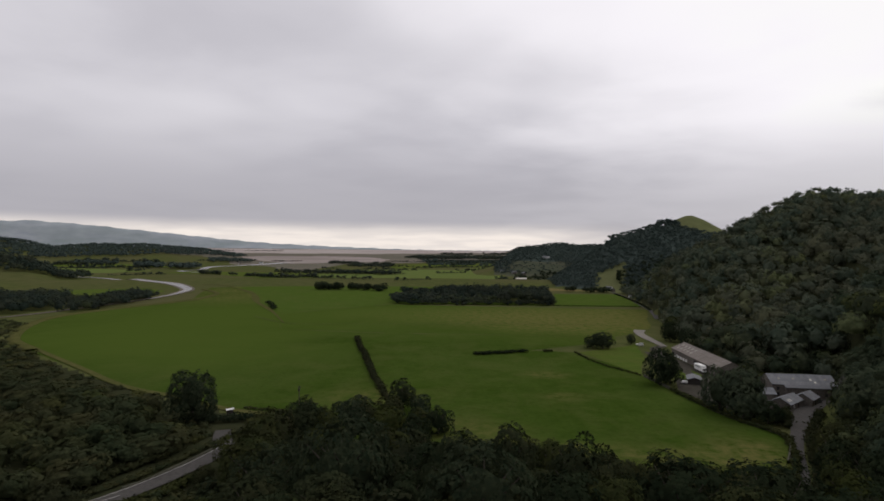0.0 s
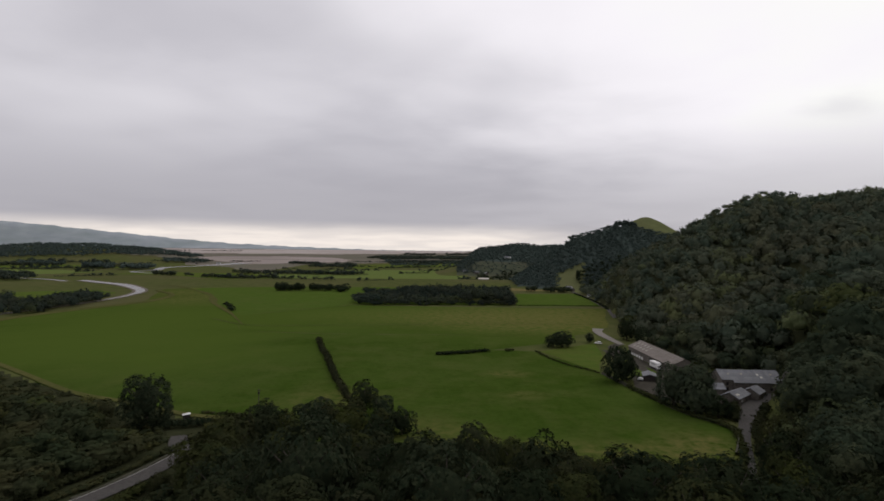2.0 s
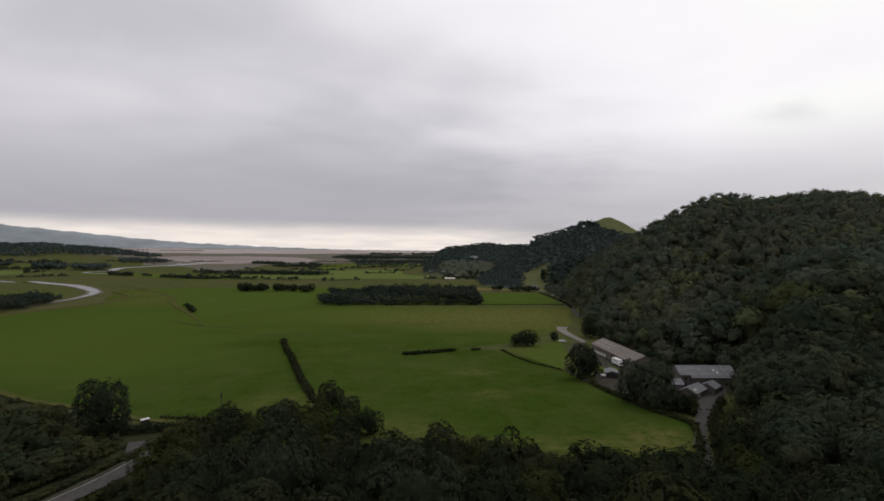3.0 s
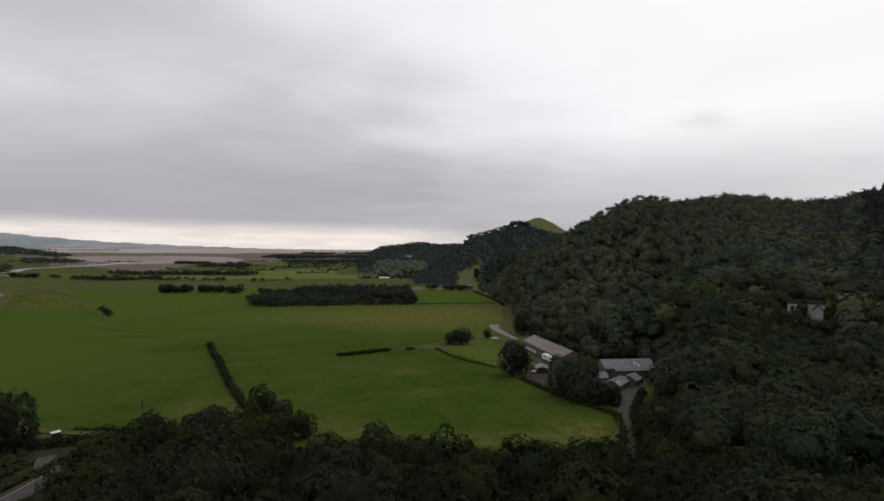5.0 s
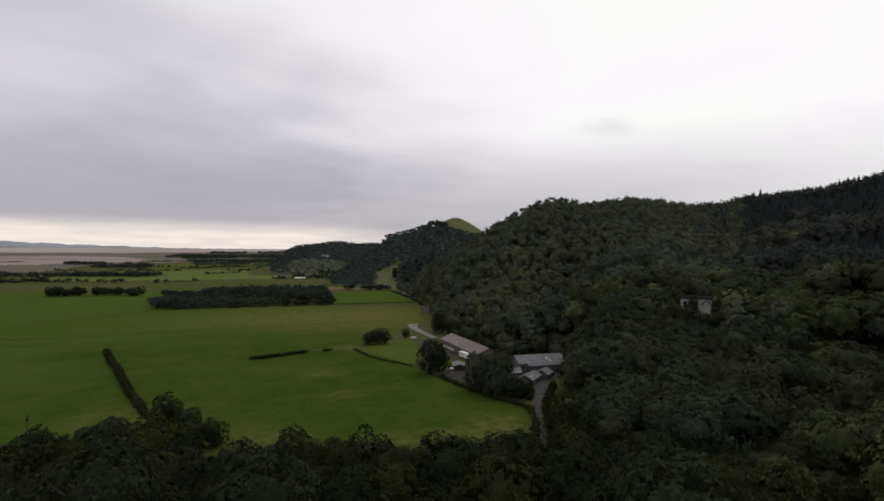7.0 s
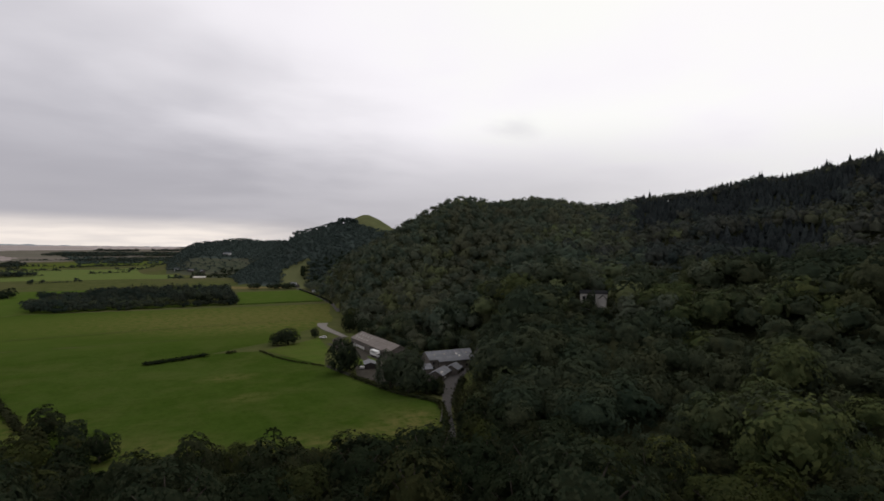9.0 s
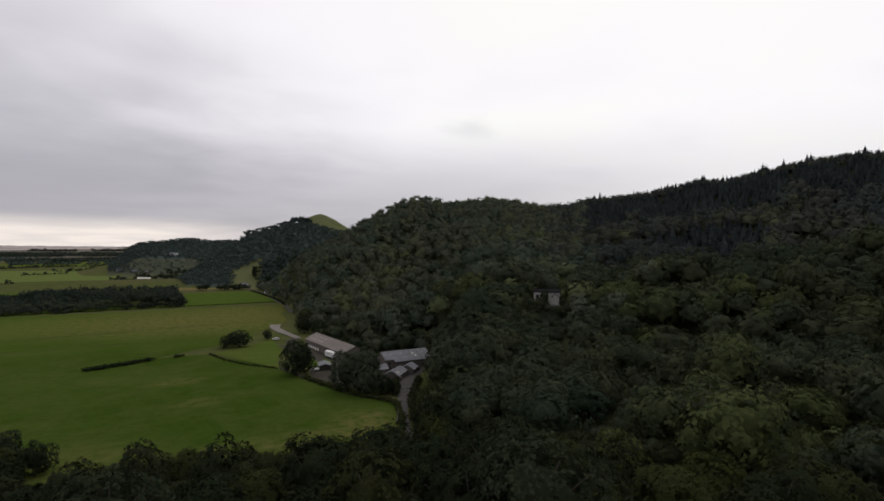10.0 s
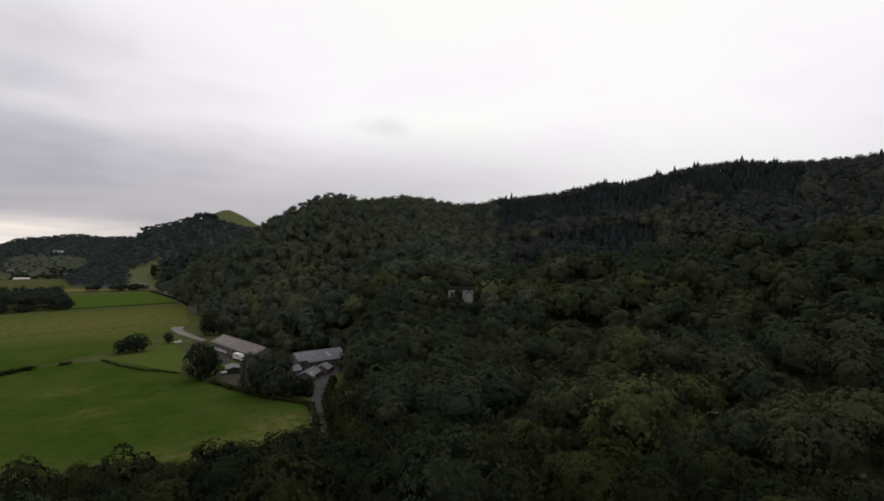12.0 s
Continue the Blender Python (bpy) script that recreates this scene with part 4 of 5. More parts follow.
def valley_woods():
    rng = np.random.default_rng(41)
    block = scatter([(-48, 540), (112, 541), (118, 590), (135, 690), (-50, 680), (-55, 600)], 7.5, rng)
    pl = []
    for x, y in block:
        low = 0.66 if x < 5 - (y - 540) * 0.1 else 1.0
        k = rng.uniform(3.2, 6.0)
        low *= 0.9 + 0.26 * math.sin(x * 0.05 + 0.4) * math.cos(y * 0.04) + 0.14 * (rng.uniform() < 0.12)
        pl.append((x, y, rng.uniform(5.0, 9.0) * low, k, k * rng.uniform(0.9, 1.4) * low))
        if y < 552 or x > 108:
            for side in (-3, 0, 3):
                pl.append((x + side, y - 2 - rng.uniform(0, 2), rng.uniform(1.5, 4.0), 3.4, 3.4))
    stand("plantation", FAR_CROWNS, pl, "leaf_hedge", "dense dark block of trees standing in the meadows", "woodland", 51)
    river = scatter([(-560, 420), (-440, 360), (-372, 352), (-342, 418), (-332, 450), (-338, 490), (-372, 540), (-400, 575), (-440, 580), (-540, 565), (-640, 520), (-640, 440)], 9, rng)
    river += [(-322, 452), (-330, 462), (-338, 478), (-326, 486), (-340, 505), (-321, 500), (-318, 512), (-330, 522), (-322, 535), (-341, 548), (-333, 562), (-349, 580), (-343, 600), (-324, 572)]
    stand("riverside_trees", FAR_CROWNS, crowns(river, rng, (4, 6.5), (0.9, 1.2), (3, 6)), "leaf_hedge", "dark trees and thicket along the river", "woodland", 52)
    left = scatter([(-1250, 800), (-790, 800), (-668, 858), (-640, 905), (-655, 950), (-690, 1000), (-760, 1050), (-1000, 1150), (-1250, 1150)], 10, rng)
    left += scatter([polar(-35.5, 1060), polar(-33.5, 1080), polar(-33, 1140), polar(-35.5, 1180)], 13, rng)
    stand("left_wood", TINY_CROWNS, crowns(left, rng, (5, 8.5), (0.9, 1.2), (4, 8)), "leaf_hedge", "dark wood on a low rise beyond the river", "woodland", 57)
    left = scatter([polar(-29.8, 1590), polar(-27.6, 1560), polar(-27.4, 1700), polar(-29.6, 1760)], 13, rng)
    left += scatter([polar(-26.8, 1500), polar(-24.3, 1480), polar(-24.4, 1580), polar(-26.9, 1620)], 13, rng)
    left += scatter([polar(-34.5, 1900), polar(-31, 1850), polar(-31, 1930), polar(-34.5, 2000)], 15, rng)
    left += scatter([polar(-45, 1550), polar(-37, 1500), polar(-36.4, 1700), polar(-45, 1800)], 17, rng)
    left += scatter([polar(-23.5, 2050), polar(-19.5, 2080), polar(-19.5, 2160), polar(-23.5, 2200)], 17, rng)
    ridge = scatter([polar(-46, 2200), polar(-30, 2250), polar(-21, 2450), polar(-20, 2750), polar(-33, 2790), polar(-46, 2790)], 21, rng)
    left += [p for p in ridge if ground_height(*p) > 9 + 8 * math.sin(p[0] * 0.011 + p[1] * 0.006) and rng.uniform() < 0.9]
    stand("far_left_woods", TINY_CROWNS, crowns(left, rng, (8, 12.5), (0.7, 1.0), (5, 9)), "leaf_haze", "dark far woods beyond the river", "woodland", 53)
    rows = []

    def row(x0, y0, x1, y1, chance=0.8, wide=4.0, big=1.0):
        length = math.hypot(x1 - x0, y1 - y0)
        for gap, size, jit, keep in ((5.5, (2.6, 5.8), wide, chance), (3.2, (1.3, 2.6), 1.5, 0.92)):
            n = int(length / gap)
            for i in range(n):
                if rng.uniform() < keep and math.sin(i * gap * 0.02 + x0) > -0.75:
                    t = (i + rng.uniform(-0.3, 0.3)) / n
                    x, y = x0 + (x1 - x0) * t, y0 + (y1 - y0) * t + rng.uniform(-jit, jit)
                    k = rng.uniform(*size) * big
                    rows.append((x, y, ground_height(x, y) + k * 0.7, k, k * rng.uniform(0.8, 1.1)))

    for poly in ([(-345, 1150), (-120, 1140), (-80, 1180), (-120, 1215), (-350, 1215)], [polar(-10, 1650), polar(-5.5, 1620), polar(-5, 1780), polar(-9.5, 1820)],
                 [polar(-12, 1980), polar(-9, 1960), polar(-9, 2080), polar(-12, 2080)], [polar(-1, 2250), polar(6.4, 2350), polar(6.4, 2560), polar(-1, 2420)],
                 [polar(-4, 2800), polar(6.5, 2800), polar(6.8, 3150), polar(-3, 3050)], [polar(1, 1900), polar(3.2, 1930), polar(3, 1990), polar(1, 1960)]):
        for x, y in scatter(poly, 13, rng):
            if rng.uniform() < 0.8:
                k = rng.uniform(5, 9)
                rows.append((x, y, ground_height(x, y) + k * 0.6, k, k * rng.uniform(0.7, 1.0)))
    row(-500, 1110, -218, 932, 0.95, 5, 1.35)
    row(-430, 1090, -300, 1000, 0.7, 12)
    row(-218, 932, -79, 907, 0.7)
    row(-79, 905, 20, 950, 0.4)
    row(-380, 1225, -110, 1165, 0.95, 7, 1.4)
    row(-110, 1175, 60, 1290, 0.35)
    row(-330, 1480, -60, 1400, 0.6)
    row(-420, 2050, -160, 1850, 0.95, 25, 1.6)
    row(-160, 1500, 190, 1830, 0.7, 10)
    row(40, 1400, 190, 1480, 0.6, 8)
    row(-180, 1700, 230, 1750, 0.6, 8)
    row(-60, 2150, 300, 2300, 0.9, 25, 1.6)
    row(-220, 2350, 320, 2450, 0.8, 25)
    row(-120, 2700, 420, 2800, 0.95, 40, 2.0)
    row(-60, 3000, 460, 3050, 0.95, 40, 2.0)
    row(0, 3400, 520, 3500, 0.95, 60, 2.2)
    row(-860, 1500, -700, 1580, 0.7, 12)
    row(-1050, 1280, -720, 1330, 0.8, 10)
    row(-1000, 1110, -740, 1070, 0.8, 8)
    row(-744, 1103, -669, 1207, 0.9, 8, 1.4)
    row(-930, 1330, -760, 1400, 0.9, 12, 1.5)
    row(-1150, 1480, -860, 1640, 0.9, 20, 1.7)
    row(-1240, 1700, -930, 1820, 0.9, 25, 1.8)
    row(-620, 1000, -520, 1090, 0.4, 8)
    row(-900, 1900, -600, 2300, 0.6, 20)
    row(-1500, 3550, -1050, 3700, 0.95, 40)
    row(100, 985, 150, 1010, 0.9, 6)
    row(130, 1080, 190, 1200, 0.8, 8)
    woods = scatter([polar(-1.5, 1880), polar(6.2, 1900), polar(6.9, 3200), polar(-2.5, 3200)], 27, rng)
    woods = [p for p in woods if math.sin(p[1] * 0.011 + 0.6 * math.sin(p[0] * 0.01)) > -0.35]
    stand("estuary_woods", TINY_CROWNS, crowns(woods, rng, (7, 12), (0.5, 0.8), (2, 5)), "leaf_haze", "far woods along the estuary plain, tinted blue-green for haze", "woodland", 58)
    stand("valley_hedgerows", TINY_CROWNS, rows, "leaf_hedge", "dark rows of hedgerow trees across the flat valley", "hedgerow", 54)
    foot = scatter([(170, 725), (184, 725), (184, 742), (170, 742)], 5, rng)
    foot += scatter([(190, 712), (224, 712), (228, 730), (192, 730)], 5, rng)
    foot += scatter([(240, 700), (300, 670), (340, 780), (262, 800)], 10, rng)
    foot += scatter([(125, 990), (185, 1000), (260, 985), (290, 1060), (200, 1080), (150, 1060)], 13, rng)
    foot += scatter([(200, 1150), (260, 1120), (300, 1180), (220, 1200)], 14, rng)
    stand("valley_foot_trees", DOT_CROWNS, crowns(foot, rng, (3.5, 6), (0.8, 1.1), (2.5, 4.5)), "leaf_dark", "scattered trees at the foot of the far hill", "woodland", 55)
    scrub = scatter([(-98, 190), (-164, 234), (-250, 308), (-284, 372), (-330, 395), (-460, 330), (-330, 190), (-200, 165), (-120, 175)], 5.2, rng)
    stand("scrub", DOT_CROWNS, crowns([p for p in scrub if rng.uniform() < 0.85], rng, (1.6, 3.4), (0.35, 0.7), (0.3, 1.2)), "scrub", "brown-green bramble and willow scrub", "scrub", 56)

    bank_rng = np.random.default_rng(43)
    bank = scatter([(-306, 440), (-296, 480), (-300, 545), (-305, 580), (-338, 604), (-350, 560), (-334, 480)], 7, bank_rng)
    stand("riverside_thicket", FAR_CROWNS, crowns(bank, bank_rng, (3.6, 6.2), (0.9, 1.25), (2.5, 5.5)), "leaf_hedge", "dark willow thicket on the near bank of the river", "woodland", 59)


valley_woods()


# ---- single trees ----
def trunk_mesh(seed, height, radius):
    """A tapered trunk that forks into limbs."""
    rng = random.Random(seed)
    verts, quads = [], []

    def limb(p0, p1, r0, r1, k=6):
        base = len(verts)
        d = (p1 - p0).normalized()
        u = d.orthogonal().normalized()
        w = d.cross(u)
        for p, r in ((p0, r0), ((p0 + p1) / 2 + u * r0 * 0.3, (r0 + r1) / 2), (p1, r1)):
            for i in range(k):
                a = 2 * math.pi * i / k
                verts.append(p + (u * math.cos(a) + w * math.sin(a)) * r)
        for s in range(2):
            for i in range(k):
                quads.append((base + s * k + i, base + s * k + (i + 1) % k, base + (s + 1) * k + (i + 1) % k, base + (s + 1) * k + i))

    fork = height * 0.42
    limb(Vector((0, 0, -0.6)), Vector((0, 0, fork)), radius * 1.25, radius * 0.8)
    for i in range(6):
        a = i * 1.05 + rng.uniform(-0.3, 0.3)
        reach = height * rng.uniform(0.2, 0.34)
        limb(Vector((0, 0, fork * rng.uniform(0.75, 1.0))), Vector((reach * math.cos(a), reach * math.sin(a), height * rng.uniform(0.6, 0.82))), radius * 0.55, radius * 0.12)
    return mesh_np("trunk", np.array([v[:] for v in verts]), np.array(quads), mat="bark", smooth=True)


def make_tree(seed, leaf, height=12.0, radius=5.0, leaves=1500, clump=0.052, label="", lobes=12, group="", reach_out=(0.36, 0.60)):
    """A tree at the origin, trunk and crown as parts."""
    rng = np.random.default_rng(seed)
    root = empty("tree", 0, 0)
    t = new("trunk", trunk_mesh(seed, height, radius * 0.06))
    t.parent = root
    v, q = crown_arrays(rng, int(leaves * 0.86), clump * 1.2, lobes=lobes + 6, tufts=520, core=2, ruffle=0.26, reach_out=reach_out, cut=-0.9, heart=(0.46, 0.62), puff=(0.06, 0.13))
    low, top = v[:, 2].min(), v[:, 2].max()
    u = (v[:, 2] - low) / (top - low)
    wide = radius * (1 + 0.45 * np.clip(0.45 - u, 0, 1))
    v = np.column_stack([v[:, 0] * wide, v[:, 1] * wide, 0.3 + u * (height - 0.3)])
    qs, ts = split_faces(q)
    c = new("crown", mesh_np("crown", v, qs, ts, leaf, smooth=True, tint=np.full(len(v), 0.45)))
    c.parent = root
    return tagged(root, label, "tree", group)


def at_tree(ob, x, y, turn=0.0, size=1.0, tall=1.0, sink=0.0):
    return pose(x, y, ground_height(x, y) - sink, 0, 0, turn) @ Matrix.Diagonal((size, size, size * tall, 1))


def put(ob, m):
    ob.matrix_world = m
    return ob


def near_wood():
    rng = random.Random(8)
    kinds = []
    for i, (leaf, what) in enumerate((("leaf", "broad green deciduous tree in a dense wood"), ("leaf", "green deciduous tree with a full round crown"),
                                      ("leaf", "dull green deciduous tree with a lobed crown"), ("leaf", "dark green deciduous tree among others"),
                                      ("leaf_dark", "dark green deciduous tree in a dense wood"), ("leaf", "tall green deciduous tree in a dense wood"),
                                      ("leaf_gold", "yellow-green deciduous tree, coloured lighter as if well lit"))):
        kinds.append(make_tree(100 + i, leaf, 13.5, 6.4, 4600, 0.029, what, lobes=20 + i % 5, group="trees of the near wood"))
    outer = [(-45, 128), (-24, 128), (-22, 122), (-18, 138), (-10, 134), (-4, 128), (6, 124), (14, 118), (20, 110), (26, 103), (31, 101), (34, 108), (36, 150), (95, 150)]
    used = [False] * len(kinds)
    r = 68.0
    count, beyond = 0, []
    while r < 137:
        step = 10.0
        a = -44.0 + rng.uniform(0, 3)
        while a < 90:
            b, d = a + rng.uniform(-0.35, 0.35) * math.degrees(step / r), r + rng.uniform(-2.4, 2.4)
            a += math.degrees(step / r)
            if d > curve(b, outer) or (-33.5 < b < -28) or (-28 < b < -22.5 and d > 99) or (b < -33.5 and d < 110):
                continue
            x, y = d * math.sin(radians(b)), d * math.cos(radians(b))
            if any(math.hypot(x - p.x, y - p.y) < 6.0 for p in LANE_LINE):
                continue
            if d > 121:
                beyond.append((x, y, ground_height(x, y) + rng.uniform(4.5, 6.5), rng.uniform(4.6, 6.6), rng.uniform(4.5, 6.0)))
                continue
            if count >= 230:
                continue
            i = rng.choice((0, 0, 1, 1, 2, 2, 3, 3, 4, 5, 5))
            size = rng.uniform(0.75, 1.3) if b > -22.5 else rng.uniform(0.42, 0.55)
            if -3.5 < b < 7 and d > 95:
                size *= 0.7
            m = at_tree(None, x, y, rng.uniform(0, 360), size, rng.uniform(0.85, 1.1))
            count += 1
            if not used[i]:
                put(kinds[i], m)
                used[i] = True
            else:
                copy_thing(kinds[i], m)
        r += step * 0.9
    stand("near_wood_edge", NEAR_CROWNS, beyond, "leaf_edge", "green deciduous trees at the edge of the near wood", "woodland", 71)
    fill = np.random.default_rng(73)
    low, r = [], 62.0
    while r < 126:
        a = -22.0
        while a < 92:
            d, b = r + fill.uniform(-2, 2), a + fill.uniform(-1.5, 1.5)
            x, y = polar(b, d)
            a += math.degrees(5.6 / r)
            if d < curve(b, outer) - 5 and all(math.hypot(x - p.x, y - p.y) > 5.5 for p in LANE_LINE):
                k = fill.uniform(3.0, 4.4)
                low.append((x, y, ground_height(x, y) + fill.uniform(2.5, 4.5), k, k * fill.uniform(0.8, 1.1)))
        r += 5.2
    stand("near_wood_understorey", FAR_CROWNS, low, "leaf_edge", "green young trees and bushes under the near wood", "bushes", 75)
    gold = kinds[6]
    m = at_tree(gold, 93, 61, 40, 1.15, 1.0)
    if used[6]:
        copy_thing(gold, m)
    else:
        put(gold, m)


LANE_LINE = smooth_line(RIGHT_ROAD, 5)
ROAD_LINE = smooth_line(LEFT_ROAD, 5)
near_wood()


def single_trees():
    def one(seed, x, y, h, rad, leaf, label, leaves=1400, clump=0.055, lobes=11):
        ob = make_tree(seed, leaf, h, rad * 1.06, int(leaves * 1.3), clump * 0.9, label, lobes)
        put(ob, at_tree(ob, x, y, seed * 37 % 360))
        return ob

    one(301, -79, 170, 16.5, 9.0, "leaf_dark", "large dark round tree beside the road and meadow", 5000, 0.030)
    one(319, -73, 168, 4.6, 3.2, "leaf_dark", "dark bushy tree beside the road")
    for i, (x, y, h, w) in enumerate(((-42, 121, 13, 6), (-44, 131, 13.5, 6), (-42, 139, 13, 6), (-54.5, 124, 5, 3.0), (-41, 128, 13, 6), (-48, 148, 11, 5.4), (-40, 150, 12, 6))):
        one(320 + i, x, y, h, w, "leaf", "green deciduous tree close beside the road", 2400, 0.042)["group"] = "trees close to the road"
    one(302, -13, 184, 10.6, 5.6, "leaf", "rounded tree at the end of a field hedge")
    one(303, 92, 304, 10.0, 6.6, "leaf_dark", "broad dark tree standing alone in the meadow")
    one(304, 86.5, 305, 8.0, 5.4, "leaf_dark", "low dark tree beside a larger one in the meadow")
    one(305, 91, 222, 16.0, 7.0, "leaf_dark", "tall dark tree at the paddock corner", 2200, 0.045)
    one(306, 96, 224, 13.5, 5.0, "leaf_dark", "dark tree beside the farm track", 1800, 0.05)
    one(307, 97, 186, 16.0, 7.0, "leaf_far", "large green tree in front of the farm", 2400, 0.043)
    one(308, 104, 183, 18.5, 7.8, "leaf_far", "large spreading green tree in front of the farm", 2400, 0.043)
    one(309, 106.5, 184, 14.5, 5.0, "leaf_far", "green tree beside the farmhouse", 2200, 0.045)
    one(310, 100, 177, 12.5, 6.4, "leaf_far", "lower green tree by the field wall")
    one(311, 113, 319, 6.5, 3.0, "leaf_dark", "small dark tree beside the farm track")
    one(312, 106, 173, 8.0, 5.4, "leaf", "low bushy tree at the bend of the lane")
    one(313, 111.5, 174.5, 5.0, 3.8, "leaf", "round bush at the bend of the lane")
    one(316, 141, 330, 13.0, 6.5, "leaf", "dark tree between the barn and the woods")
    one(317, 152, 352, 13.5, 6.8, "leaf", "dark tree at the edge of the hill wood")
    one(318, 140, 304, 12.5, 5.4, "leaf_dark", "dark tree behind the barn end")
    one(314, 258, 783, 16.0, 4.2, "leaf_dark", "tall dark upright tree down the valley", 500, 0.1)
    one(315, -94, 176, 7.0, 3.6, "scrub", "brownish bushy tree beside the scrub")
    belt = scatter([(-52, 132), (-48, 150), (-42, 168), (-28, 180), (-6, 178), (6, 164), (2, 146), (-8, 130), (-30, 126)], 8.0, np.random.default_rng(14))
    kinds = [make_tree(330 + i, ("leaf", "leaf", "leaf_dark")[i], 10.0, 5.6, 2000, 0.045, "bushy green tree between road and meadow", 11, "trees beside the road") for i in range(3)]
    fresh = [True] * 3
    rng = random.Random(15)
    for x, y in belt:
        k = rng.randrange(3)
        m = at_tree(None, x, y, rng.uniform(0, 360), rng.uniform(0.75, 1.1), rng.uniform(0.85, 1.05))
        if fresh[k]:
            put(kinds[k], m)
            fresh[k] = False
        else:
            copy_thing(kinds[k], m)
    rng = random.Random(77)
    poly = [(-210, 118), (-112, 92), (-88, 107), (-73, 125), (-67.5, 140), (-70, 151), (-84, 158), (-100, 176), (-130, 192), (-200, 215), (-260, 190)]
    spots = [p for p in scatter(poly, 7.6, np.random.default_rng(12)) if all(math.hypot(p[0] - q.x, p[1] - q.y) > 6.4 for q in ROAD_LINE)]
    low = [p for p in scatter([(-92, 164), (-74, 148), (-67, 150), (-67.5, 157), (-72, 165), (-84, 170)], 3.2, np.random.default_rng(16))]
    low += scatter([(-61, 158), (-55, 152), (-48, 160), (-50, 176), (-60, 175)], 3.4, np.random.default_rng(17))
    low += scatter([(-92, 66), (-64, 108), (-57, 124), (-46, 120), (-58, 88), (-74, 62)], 3.6, np.random.default_rng(18))
    stand("roadside_scrub", DOT_CROWNS, [(x, y, ground_height(x, y) + rng.uniform(0.2, 0.8), rng.uniform(1.6, 2.8), rng.uniform(1.2, 2.4)) for x, y in low], "scrub", "low brown-green scrub beside the side road", "scrub", 74)
    stand("roadside_wood", MID_CROWNS[:4], [(x, y, ground_height(x, y) + rng.uniform(1.6, 3.4), rng.uniform(4.2, 6.4), rng.uniform(3.6, 5.4)) for x, y in spots], "thicket",
          "dense green wood across the road", "woodland", 72)
    lane_side = scatter([(98, 140), (112, 160), (124, 176), (140, 190), (168, 201), (200, 205), (200, 170), (150, 132), (130, 110), (113, 100), (94, 108)], 8.4, np.random.default_rng(13))
    lane_side = [p for p in lane_side if not (math.hypot(*p) > 224 and 45 < math.degrees(math.atan2(*p)) < 51.5)]
    lane_side = [p for p in lane_side if not over_yard(*p, 6.5, 14)]
    lane_side = [p for p in lane_side if all(math.hypot(p[0] - q.x, p[1] - q.y) > (4.6 if p[1] < 158 else 11.0) for q in LANE_LINE)]
    stand("lane_side_wood", NEAR_CROWNS, [(x, y, ground_height(x, y) + rng.uniform(5.0, 8.0), rng.uniform(5.2, 7.4), rng.uniform(5.8, 7.8)) for x, y in lane_side], "leaf_far",
          "tall green wood beside the lane", "woodland", 73)
    kinds = [make_tree(380 + i, "leaf", 14.0, 5.8, 2600, 0.04, "tall green tree overhanging the lane", 18, "trees along the lane") for i in range(2)]
    fresh = [True, True]
    for row, (out, gap) in enumerate(((6.2, 2), (12.5, 2))):
        for i in range(2 + row, len(LANE_LINE) - 8, gap):
            p, q = LANE_LINE[i], LANE_LINE[i + 1]
            if p.y > 166:
                continue
            d = (q - p).normalized()
            x, y = p.x + d.y * out + rng.uniform(-1, 1), p.y - d.x * out + rng.uniform(-1, 1)
            k = rng.randrange(2)
            if over_yard(x, y, 5.0, 14):
                continue
            m = at_tree(None, x, y, rng.uniform(0, 360), rng.uniform(0.8, 1.1), rng.uniform(0.85, 1.1))
            if fresh[k]:
                put(kinds[k], m)
                fresh[k] = False
            else:
                copy_thing(kinds[k], m)
    # a copse and scattered field trees
    for i in range(12):
        t = i / 11
        x = -166 + 68 * t + rng.uniform(-2, 2)
        if 0.5 < t < 0.56:
            continue
        ob = one(400 + i, x, 718 + rng.uniform(-6, 10), rng.uniform(9, 12), rng.uniform(5.5, 7), "leaf_dark", "dark tree in a small copse among meadows", 260, 0.13)
        ob["group"] = "trees of the copse"
    for i, (x, y, h) in enumerate(((-88, 716, 9), (-82, 700, 7), (-78, 712, 11), (-171, 530, 4.0), (-161, 507, 4.5), (-151, 483, 5))):
        ob = one(430 + i, x, y, h, h * 0.75, "leaf_dark", "dark hawthorn in open meadow", 260, 0.13)


single_trees()


def hedge(name, pts, width, height, label, seed, leaf="leaf", gap=0.9):
    """A ragged hedge along a line."""
    rng = np.random.default_rng(seed)
    line = smooth_line(pts, gap)
    places = []
    for p in line:
        k = width * rng.uniform(0.45, 0.72)
        places.append((p.x + rng.uniform(-0.5, 0.5), p.y + rng.uniform(-0.5, 0.5), ground_height(p.x, p.y) + height * rng.uniform(0.3, 0.42), k, height * rng.uniform(0.5, 0.8)))
    v, q, t = many(DOT_CROWNS, places, rng)
    qs, ts = split_faces(q)
    return tagged(new(name, mesh_np(name, v, qs, ts, leaf, smooth=True, tint=t)), label, "hedge")


